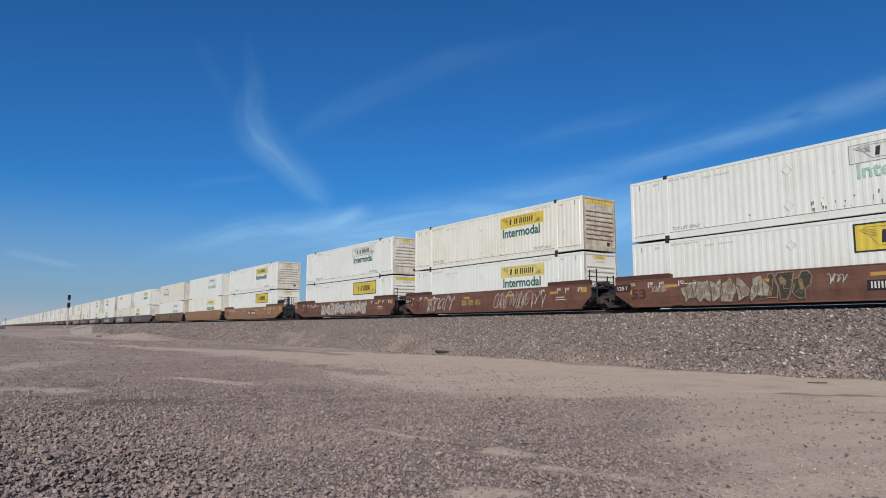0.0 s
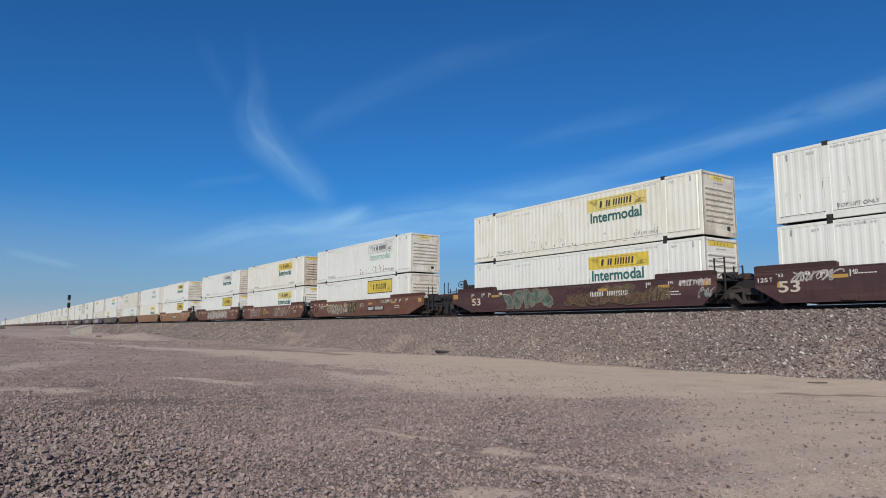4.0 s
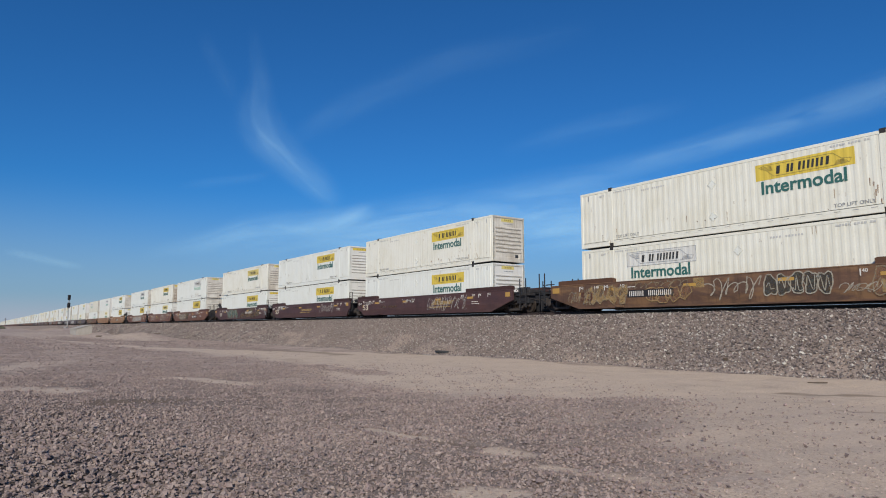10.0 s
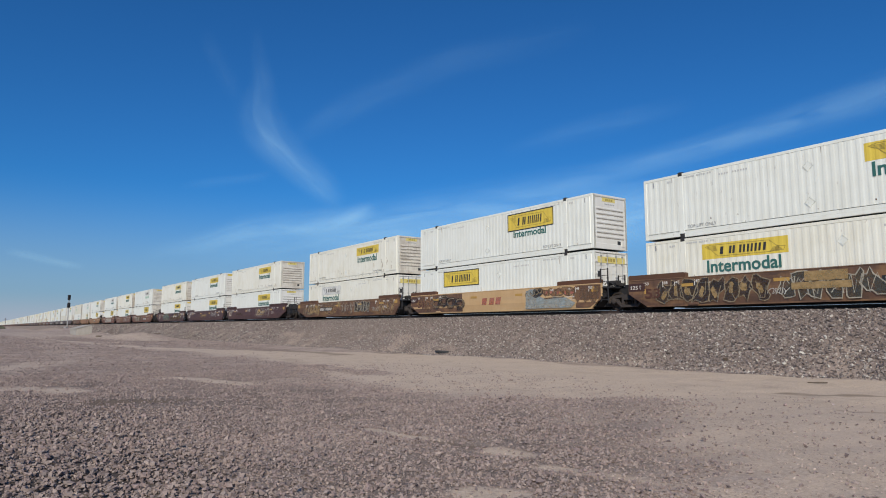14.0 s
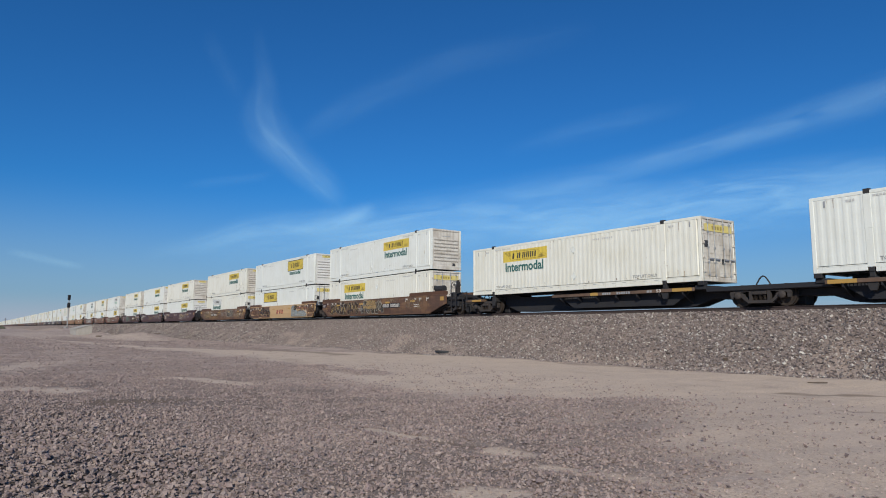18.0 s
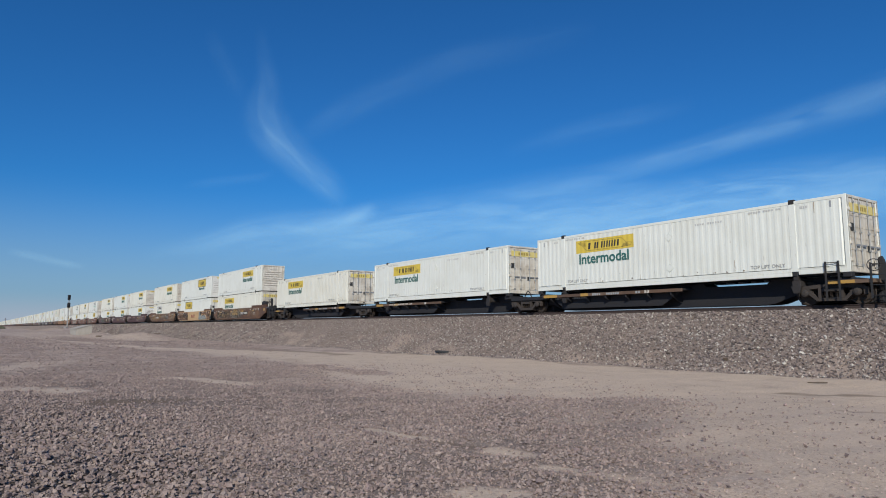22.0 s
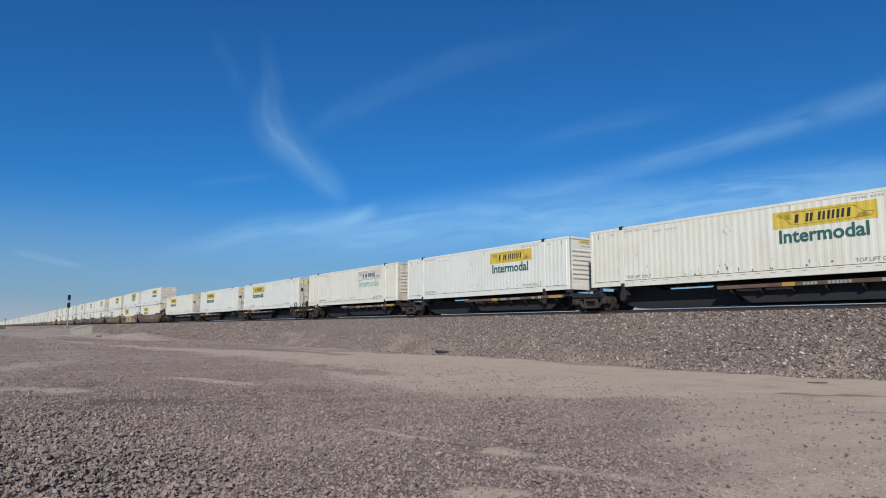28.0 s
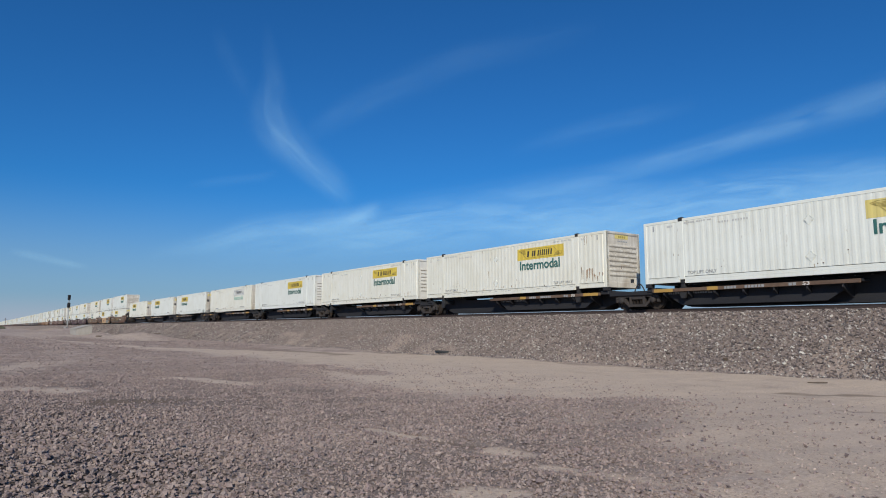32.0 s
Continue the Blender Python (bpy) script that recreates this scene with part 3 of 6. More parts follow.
def stones(name, pts, size, material, label, category, seed, flat=0.65, faces=20):
    """Many separate angular stones, half sunk, in one mesh."""
    rng = np.random.default_rng(seed)
    n = len(pts)
    if faces == 20:
        g = (1 + 5 ** 0.5) / 2
        base = np.array([(-1, g, 0), (1, g, 0), (-1, -g, 0), (1, -g, 0), (0, -1, g), (0, 1, g), (0, -1, -g), (0, 1, -g), (g, 0, -1), (g, 0, 1), (-g, 0, -1), (-g, 0, 1)]) / 1.9
        tri = np.array([(0, 11, 5), (0, 5, 1), (0, 1, 7), (0, 7, 10), (0, 10, 11), (1, 5, 9), (5, 11, 4), (11, 10, 2), (10, 7, 6), (7, 1, 8), (3, 9, 4), (3, 4, 2), (3, 2, 6), (3, 6, 8), (3, 8, 9), (4, 9, 5), (2, 4, 11), (6, 2, 10), (8, 6, 7), (9, 8, 1)])
    elif faces == 12:
        base = np.array([(x, y, z) for x in (-1, 1) for y in (-1, 1) for z in (-1, 1)], float) * 0.68
        tri = np.array([(0, 1, 3), (0, 3, 2), (4, 6, 7), (4, 7, 5), (0, 4, 5), (0, 5, 1), (2, 3, 7), (2, 7, 6), (0, 2, 6), (0, 6, 4), (1, 5, 7), (1, 7, 3)])
    else:
        base = np.array([(1, 0, 0), (-1, 0, 0), (0, 1, 0), (0, -1, 0), (0, 0, 1), (0, 0, -1)], float)
        tri = np.array([(0, 2, 4), (2, 1, 4), (1, 3, 4), (3, 0, 4), (2, 0, 5), (1, 2, 5), (3, 1, 5), (0, 3, 5)])
    if faces == 4:
        tri = tri[:4]
    k = len(base)
    v = base[None] * rng.uniform(0.6, 1.3, (n, k, 1)) * rng.uniform(0.65, 1.3, (n, 1, 3)) + rng.uniform(-0.28, 0.28, (n, k, 3))
    v[:, :, 2] *= flat
    tilt, turn = rng.uniform(-0.9, 0.9, (n, 1)), rng.uniform(0, 6.283, (n, 1))
    x, z = v[..., 0] * np.cos(tilt) - v[..., 2] * np.sin(tilt), v[..., 0] * np.sin(tilt) + v[..., 2] * np.cos(tilt)
    y = v[..., 1]
    v = np.stack([x * np.cos(turn) - y * np.sin(turn), x * np.sin(turn) + y * np.cos(turn), z], -1) * size[:, None, None] * 0.5 + pts[:, None, :]
    me = bpy.data.meshes.new(name)
    f = (tri[None] + (np.arange(n) * k)[:, None, None]).reshape(-1, 3)
    me.vertices.add(n * k)
    me.vertices.foreach_set("co", v.astype(np.float32).ravel())
    me.loops.add(f.size)
    me.loops.foreach_set("vertex_index", f.astype(np.int32).ravel())
    me.polygons.add(len(f))
    me.polygons.foreach_set("loop_start", (np.arange(len(f)) * 3).astype(np.int32))
    me.polygons.foreach_set("use_smooth", np.zeros(len(f), bool))
    me.update(calc_edges=True)
    me.materials.append(material)
    return tagged(new(name, me), label, category, kind="stuff")


def strew():
    rng = np.random.default_rng(7)

    def field(n, x0, x1, y0, y1):
        return rng.uniform(x0, x1, n), rng.uniform(y0, y1, n)

    def fading(x, y, x0, x1, y0, y1, w=3.0):
        edge = np.minimum(np.minimum(x - x0, x1 - x), np.minimum(y - y0, y1 - y)) + 2.5 * (patchy(x, y, 1.8, 131) - 0.5)
        return np.clip(edge / w, 0, 1)

    def lay(name, x, y, size, sink, material, label, seed, flat, faces, category="gravel"):
        stones(name, np.stack([x, y, ground_z(x, y) + size * sink], 1), size, material, label, category, seed, flat, faces)
    # coarse crushed stone in the spread heap
    x, y = field(125000, -18, 1.5, -5, 4.5)
    keep = rng.random(len(x)) < 0.85 * coarse_at(x, y) ** 1.3 * (0.72 + 0.28 * patchy(x, y, 0.8, 81))
    x, y = x[keep], y[keep]
    size = 0.022 + 0.044 * rng.random(len(x)) ** 1.9
    lay("gravel", x, y, size, rng.uniform(0.0, 0.85, len(x)), STONE, "coarse pinkish-grey crushed stone lying loose and packed", 11, 0.72, 12)
    # middling stone round it
    x, y = field(330000, -25, 5, -5, 15)
    clean = 1 - np.clip(sand_at(x, y) * 1.35, 0, 1)
    packed = np.clip(1.6 - np.hypot((x + 7.0) / 4.0, (y - 3.7) / 1.6), 0, 1)
    dense = (0.06 + 0.94 * clean) * (0.30 + 0.5 * packed + 0.70 * np.clip((patchy(x, y, 1.7, 91) - 0.25) * 2.2, 0, 1)) * (1 - 0.8 * coarse_at(x, y)) * (1 - 0.8 * np.clip(stain_at(x, y) * 1.6, 0, 1))
    keep = rng.random(len(x)) < dense * fading(x, y, -26, 5, -5, 16) * np.clip(1.2 + y / 4, 0.3, 1)
    x, y = x[keep], y[keep]
    size = 0.024 + 0.042 * rng.random(len(x)) ** 2.2 + 0.03 * (rng.random(len(x)) < 0.02)
    lay("gravel", x, y, size, rng.uniform(0.0, 0.35, len(x)), STONE, "loose crushed stone of middling size on bare ground", 12, 0.8, 8)
    # fine gravel over the paler ground
    x, y = field(260000, -15, 5, -4, 15)
    dense = (0.10 + 0.90 * np.clip((patchy(x, y, 1.1, 101) - 0.3) * 2.2, 0, 1) ** 1.5) * np.clip((13.5 - y) / 4 + 1.2 * (patchy(x, y, 2.0, 103) - 0.6), 0.03, 1)
    keep = rng.random(len(x)) < dense * fading(x, y, -15, 5, -4, 17)
    x, y = x[keep], y[keep]
    size = 0.012 + 0.030 * rng.random(len(x)) ** 4
    lay("gravel", x, y, size, rng.uniform(-0.05, 0.15, len(x)), PEBBLE, "fine grey-pink gravel pressed into sandy ground", 15, 0.7, 4)
    # stone scattered farther off
    x, y = field(150000, -52, -21, -6, 17)
    dense = (1 - 0.985 * np.clip(sand_at(x, y) * 1.6, 0, 1)) * np.clip(1.35 + x / 60, 0.2, 1) * (0.4 + 0.6 * patchy(x, y, 3.0, 111))
    keep = rng.random(len(x)) < dense
    x, y = x[keep], y[keep]
    size = 0.034 + 0.055 * rng.random(len(x)) ** 2.5
    lay("gravel", x, y, size, rng.uniform(-0.1, 0.2, len(x)), STONE, "scattered crushed stone some way off", 16, 0.7, 4)
    x, y = field(60000, -130, -50, -8, 20)
    keep = rng.random(len(x)) < (1 - 0.985 * np.clip(sand_at(x, y) * 1.6, 0, 1)) * np.clip(1.3 + x / 110, 0.1, 1)
    x, y = x[keep], y[keep]
    size = 0.06 + 0.12 * rng.random(len(x)) ** 2.5
    lay("gravel", x, y, size, 0.05, STONE, "scattered small crushed stone farther off", 17, 0.7, 4)
    # ballast on the slope of the bank
    x, y = field(120000, -60, 5, 20.2, 25.3)
    rough_toe = TOE + 0.25 * np.sin(x * 0.23) + 0.18 * np.sin(x * 0.71 + 1.0) + 0.10 * np.sin(x * 1.9)
    bald = np.clip((patchy(x, y, 1.9, 121) - 0.52) * 5, 0, 1)
    thin = np.clip((y - rough_toe + 0.75 + 0.9 * (patchy(x, y, 0.9, 125) - 0.5)) / 0.6, 0.015, 1) * (1 - 0.4 * bald * (y < 23.0))
    keep = rng.random(len(x)) < 0.85 * thin * np.clip(1.3 + x / 75, 0.3, 1)
    x, y = x[keep], y[keep]
    size = (0.036 + 0.098 * rng.random(len(x)) ** 2.3) * np.clip(1.12 + x / 120, 0.7, 1.1)
    lay("ballast", x, y, size, rng.uniform(0.0, 0.4, len(x)), BALLAST, "grey and pink track ballast heaped on the bank", 13, 0.85, 8, "ballast")
    x, y = field(50000, -300, -58, 20.8, 25.0)
    keep = rng.random(len(x)) < np.clip(1.2 - np.abs(x + 66) / 250, 0.2, 1)
    x, y = x[keep], y[keep]
    size = 0.08 + 0.14 * rng.random(len(x)) ** 2.4
    lay("ballast", x, y, size, 0.05, BALLAST, "track ballast heaped on the bank farther along", 14, 0.8, 4, "ballast")


build_ground()


def build_track():
    track = thing("railway_track", "single railway track with rusty rails on concrete ties", "track", at=(0, MID, 0))
    track["kind"] = "structure"
    prof = [(-0.075, 0), (0.075, 0), (0.075, 0.015), (0.012, 0.035), (0.012, 0.125), (0.036, 0.14), (0.036, 0.165), (-0.036, 0.165), (-0.036, 0.14), (-0.012, 0.125), (-0.012, 0.035), (-0.075, 0.015)]
    rail = shared("rail", RAIL_RUST, lambda bm: slab(bm, prof, -2500, 600, "x"))
    head = shared("rail_head", RAIL_TOP, lambda bm: slab(bm, [(-0.03, 0), (0.03, 0), (0.024, 0.007), (-0.024, 0.007)], -2500, 600, "x"))
    for side in (-0.7525, 0.7525):
        r = part("rail", rail, track, (0, side, RAIL_Z - 0.172))
        part("rail_head", head, r, (0, 0, 0.165), label="polished running surface")
    tie = shared("tie", TIE, lambda bm: slab(bm, [(-0.13, 0), (0.13, 0), (0.10, 0.2), (-0.10, 0.2)], -1.28, 1.28, "y"))
    for i in range(-110, 40):
        part("tie", tie, track, (i * 0.61, 0, RAIL_Z - 0.372))

    def far_ties(bm):
        for i in range(-420, -110):
            box(bm, i * 0.61 - 0.12, i * 0.61 + 0.12, -1.28, 1.28, RAIL_Z - 0.372, RAIL_Z - 0.175)
    tagged(part("ties", shared("ties", TIE, far_ties), track), kind="stuff")


build_track()
strew()


def build_signal(x, y, top):
    z0 = float(ground_z(np.array(x), np.array(y)))
    sig = thing("railway_signal", "tall black two-head railway signal on a slim grey mast", "signal", at=(x, y, z0))
    h = top - z0
    part("base", shared("signal_base", CONCRETE, lambda bm: box(bm, -0.4, 0.4, -0.4, 0.4, -0.3, 0.25, 0.04)), sig)
    part("mast", shared("signal_mast", GALVANISED, lambda bm: rod(bm, (0, 0, 0.2), (0, 0, h - 0.3), 0.1, 10)), sig)

    def ladder(bm):
        for s in (-0.18, 0.18):
            rod(bm, (-0.5, s, 0.3), (-0.35, s, h - 0.5), 0.025, 5)
        for i in range(int((h - 1) / 0.35)):
            rod(bm, (-0.5 + 0.15 * i * 0.35 / h, -0.18, 0.5 + i * 0.35), (-0.5 + 0.15 * i * 0.35 / h, 0.18, 0.5 + i * 0.35), 0.015, 4)
    part("ladder", shared("signal_ladder", GALVANISED, ladder), sig)
    for zc in (h - 0.70, h - 2.85):
        head = part("signal_head", shared("signal_head", SIGNAL_BLACK, lambda bm: slab(bm, [(-0.26, -0.72), (0.26, -0.72), (0.38, -0.55), (0.38, 0.55), (0.26, 0.72), (-0.26, 0.72), (-0.38, 0.55), (-0.38, -0.55)], 0.12, 0.34, "x")), sig, (0, 0, zc))
        for dz in (-0.40, 0.0, 0.40):
            part("hood", shared("signal_hood", SIGNAL_BLACK, lambda bm: slab(bm, [(0.16 * math.cos(a), 0.16 * math.sin(a)) for a in [i * math.pi / 5 for i in range(6)]] + [(0.14 * math.cos(a), 0.14 * math.sin(a)) for a in [math.pi - i * math.pi / 5 for i in range(6)]], 0.34, 0.7, "x")), head, (0, 0, dz))
    part("case", shared("signal_case", GALVANISED, lambda bm: box(bm, -0.3, 0.3, -0.7, -0.15, 0.3, 1.5, 0.03)), sig)


build_signal(-207.5, 20.0, 10.25)


def build_headwall():
    wall = thing("concrete_headwall", "grey concrete culvert wing wall sloping up the bank", "concrete wall", at=(-144, 14.9, 0))
    part("wing", shared("headwall_wing", CONCRETE, lambda bm: slab(bm, [(0.0, -0.4), (2.6, -0.4), (2.6, 1.80), (2.1, 1.72), (0.0, 1.10)], -5.0, 5.0, "x")), wall)
    part("coping", shared("headwall_coping", CONCRETE, lambda bm: slab(bm, [(-0.08, 1.10), (2.1, 1.735), (2.65, 1.815), (2.65, 1.90), (2.05, 1.83), (-0.08, 1.20)], -5.1, 5.1, "x")), wall)


build_headwall()


def build_debris():
    def scrap(name, label, category, x, y, build, material, turn):
        ob = new(name, shared((name, x), material, build))
        ob.matrix_basis = pose(x, y, float(ground_z(np.array(x), np.array(y))) + 0.01, 0, 0, turn)
        tagged(ob, label, category)
    scrap("rubber_scrap", "flat dark scrap of rubber lying at the toe of the bank", "debris", -29.9, 21.0, lambda bm: slab(bm, [(-0.45, -0.1), (-0.1, -0.2), (0.4, -0.12), (0.5, 0.02), (0.1, 0.16), (-0.4, 0.1)], 0.0, 0.11, "z"), BLACK_INK, 12)
    scrap("timber_scrap", "weathered split timber lying on the sand", "timber", -8.75, 18.3, lambda bm: slab(bm, [(-0.24, -0.02), (-0.05, -0.03), (0.2, 0.02), (0.27, 0.07), (-0.03, 0.02)], 0.0, 0.03, "z"), TIMBER, 40)
    scrap("timber_scrap", "old timber stick stuck in the ballast", "timber", -16.2, 22.2, lambda bm: slab(bm, [(-0.2, -0.03), (0.15, -0.03), (0.22, 0.02), (-0.15, 0.03)], 0.0, 0.05, "z"), TIMBER, -35)
    scrap("timber_scrap", "broken dark tie end on the bank", "timber", -6.6, 22.9, lambda bm: slab(bm, [(-0.4, -0.06), (0.35, -0.06), (0.42, 0.06), (-0.35, 0.07)], 0.0, 0.12, "z"), TIMBER, -30)
    scrap("tie_stub", "dark rotten tie stub on the sand", "timber", -113.0, 15.2, lambda bm: box(bm, -0.4, 0.4, -0.12, 0.12, 0, 0.16, 0.03), TIMBER, 70)
    scrap("tie_stub", "dark tie stub beside the mound of gravel", "timber", -101.5, 21.2, lambda bm: slab(bm, [(-0.5, -0.1), (0.5, -0.12), (0.45, 0.1), (-0.4, 0.12)], 0.0, 0.2, "z"), TIMBER, 40)
    scrap("stone_block", "dark angular stone among the ballast", "stone", -13.4, 21.6, lambda bm: slab(bm, [(-0.06, -0.05), (0.07, -0.04), (0.07, 0.05), (-0.05, 0.06)], 0.0, 0.09, "z"), TIMBER, 20)
    rng = random.Random(5)

    def clumps(bm):
        for _ in range(700):
            a, r = rng.uniform(0, 6.283), rng.random() ** 0.5
            x, y = 9 * r * math.cos(a), 3 * r * math.sin(a)
            z = 2.6 * (1 - r ** 2) * rng.random()
            d = Vector((rng.uniform(-1, 1), rng.uniform(-1, 1), rng.uniform(0.2, 1))).normalized() * rng.uniform(0.3, 0.8)
            s = d.orthogonal().normalized() * 0.16
            v = [bm.verts.new(Vector((x, y, z)) + o) for o in (-s, s, d)]
            bm.faces.new(v)
    ob = new("desert_shrub", shared("shrub", SHRUB, clumps))
    ob.matrix_basis = pose(-600, 14, 0)
    tagged(ob, "grey-green desert shrubs far along the track", "shrub")
    pole = thing("utility_pole", "thin dark pole far along the track", "pole", at=(-640, 17.8, 0))
    part("post", shared("pole_post", TIMBER, lambda bm: rod(bm, (0, 0, -0.5), (0, 0, 8.5), 0.16, 8)), pole)
    part("crossarm", shared("pole_arm", TIMBER, lambda bm: box(bm, -0.08, 0.08, -1.2, 1.2, 7.6, 7.75)), pole)


build_debris()

# ---- containers ----
LONG, WIDE, TALL = 16.15, 2.59, 2.90
POST_A, POST_B, POST_W = 1.98, 14.17, 0.26   # the lifting posts
PITCH_W, DEEP = 0.30, 0.008


def wave(x):
    """Depth of the corrugated side at x."""
    u = (x / PITCH_W) % 1.0
    return DEEP * (0 if u < 0.32 else (u - 0.32) / 0.18 if u < 0.5 else 1 if u < 0.82 else (1 - u) / 0.18)


def wave_line(x0, x1):
    xs, k = [x0], math.floor(x0 / PITCH_W)
    while k * PITCH_W < x1 + PITCH_W:
        xs += [PITCH_W * (k + u) for u in (0.0, 0.32, 0.5, 0.82)]
        k += 1
    return [(x, wave(x)) for x in sorted({round(x, 4) for x in xs + [x1]}) if x0 <= x <= x1]


def corrugated(x0, x1, z0, z1):
    def build(bm):
        slab(bm, wave_line(x0, x1) + [(x1, 0.075), (x0, 0.075)], z0, z1, "z")
    return build


def corrugated_skin(x0, x1, z0, z1, off):
    def build(bm):
        line = wave_line(x0, x1)
        slab(bm, [(x, y - off) for x, y in line] + [(x, y - off + 0.003) for x, y in line[::-1]], z0, z1, "z")
    return build


def logo(bm, x0, x1, z0, z1):
    """Plain scroll outline in place of a trade mark."""
    w, h, y0, y1 = x1 - x0, z1 - z0, -0.0125, -0.0085

    def line(a, b, t=0.008):
        d = Vector((b[0] - a[0], b[1] - a[1])).normalized()
        n = Vector((-d.y, d.x)) * t
        slab(bm, [(a[0] - n.x, a[1] - n.y), (b[0] - n.x, b[1] - n.y), (b[0] + n.x, b[1] + n.y), (a[0] + n.x, a[1] + n.y)], y0, y1)

    def at(u, v):
        return (x0 + u * w, z0 + v * h)
    path = [at(0.04, 0.80), at(0.12, 0.58), at(0.20, 0.16), at(0.78, 0.14), at(0.95, 0.18), at(0.97, 0.40), at(0.88, 0.46), at(0.80, 0.84), at(0.11, 0.90), at(0.04, 0.80)]
    for a, b in zip(path, path[1:]):
        line(a, b)
    for i in range(5):
        line(at(0.07 + 0.015 * i, 0.78 - 0.06 * i), at(0.18 + 0.004 * i, 0.80 - 0.07 * i), 0.008)
        line(at(0.81 + 0.006 * i, 0.18 + 0.05 * i), at(0.95 - 0.012 * i, 0.20 + 0.05 * i), 0.008)


MARKS = ((0.225, 0.262), (0.335, 0.362), (0.376, 0.402), (0.455, 0.480), (0.500, 0.522), (0.545, 0.568), (0.588, 0.610), (0.632, 0.655), (0.676, 0.700), (0.728, 0.756))


def logo_blocks(sign, material, x0, x1, z0, z1):
    """Plain upright bars in place of the trade name."""
    w, h = x1 - x0, z1 - z0
    for k, (u, v) in enumerate(MARKS):
        a, b, lean = x0 + u * w, x0 + v * w, 0.012 * w
        part("name_mark", shared(("mark", x0, z0, k), material, lambda bm: slab(bm, [(a, z0 + 0.26 * h), (b, z0 + 0.26 * h), (b + lean, z0 + 0.74 * h), (a + lean, z0 + 0.74 * h)], -0.014, -0.0085)), sign)


# rusty spots: from x to x, from z to z, how many, how long
DRIPS = {3: ((8.2, 9.4, 0.45, 0.8, 10, 0.18), (10.4, 12.4, 0.4, 0.9, 16, 0.22)), 5: ((5.0, 8.8, 0.36, 0.5, 9, 0.10),), 182: ((5.4, 7.0, 0.36, 0.5, 8, 0.10), (8.4, 9.6, 0.38, 0.55, 6, 0.14)),
         235: ((14.4, 15.3, 0.95, 1.15, 8, 0.75), (15.3, 15.9, 0.5, 0.9, 5, 0.3), (3.0, 9.0, 0.35, 0.5, 8, 0.12)), 217: ((6.0, 12.0, 0.36, 0.6, 9, 0.12),), 9: ((9.0, 15.0, 0.36, 0.7, 10, 0.15),), 11: ((13.6, 15.6, 0.4, 1.3, 8, 0.3),)}

GROUP_BOX = "containers on the stack train"


def add_sign(c, kind, x0, skin):
    """Side sign near the nose end. Kinds: yellow, framed, white, faded."""
    framed = kind in ("framed", "framed_word")
    w = 3.72
    z1 = TALL - (0.36 if not framed else 0.30)
    z0 = z1 - (0.66 if not framed else 0.92)
    panel_mat = {"yellow": YELLOW, "framed": YELLOW, "framed_word": YELLOW, "white": SIGN_WHITE, "faded": SIGN_WHITE, "pale": YELLOW_FADED}[kind]
    ink = GREY_INK if kind in ("white", "faded") else OLIVE_INK
    mark = BLACK_INK
    sign = part("side_sign", shared(("sign", x0, z0), panel_mat, corrugated_skin(x0, x0 + w, z0, z1, 0.006)), c, label={"white": "white outlined company sign", "faded": "weathered white company sign"}.get(kind, "yellow company sign"))
    part("banner", shared(("banner", x0, z0), ink, lambda bm: logo(bm, x0, x0 + w, z0, z1)), sign)
    logo_blocks(sign, mark, x0, x0 + w, z0, z1)
    if framed or kind in ("white", "faded"):
        t = 0.055 if framed else 0.014

        def frame_bars(bm):
            for a, b, p, q in ((x0 - t, x0 + w + t, z1, z1 + t), (x0 - t, x0 + w + t, z0 - t, z0), (x0 - t, x0, z0, z1), (x0 + w, x0 + w + t, z0, z1)):
                box(bm, a, b, -0.013, -0.003, p, q)
        part("sign_border", shared(("border", x0, z0, framed), BLACK_INK if framed else GREY_INK, frame_bars), sign)
    if kind != "framed":
        ink2 = {"faded": GREEN_FADED, "framed_word": GREEN_INK}.get(kind, GREEN_INK)
        wd, ht = (2.7, 0.40) if kind == "framed_word" else (3.2, 0.53)
        part("word", words("Intermodal", wd, ht, ink2, 0.022), c, (x0 + 0.22 + (0.25 if kind == "framed_word" else 0), -0.010, z0 - ht - 0.05), label="dark green lettering" if ink2 is GREEN_INK else "washed-out green lettering")


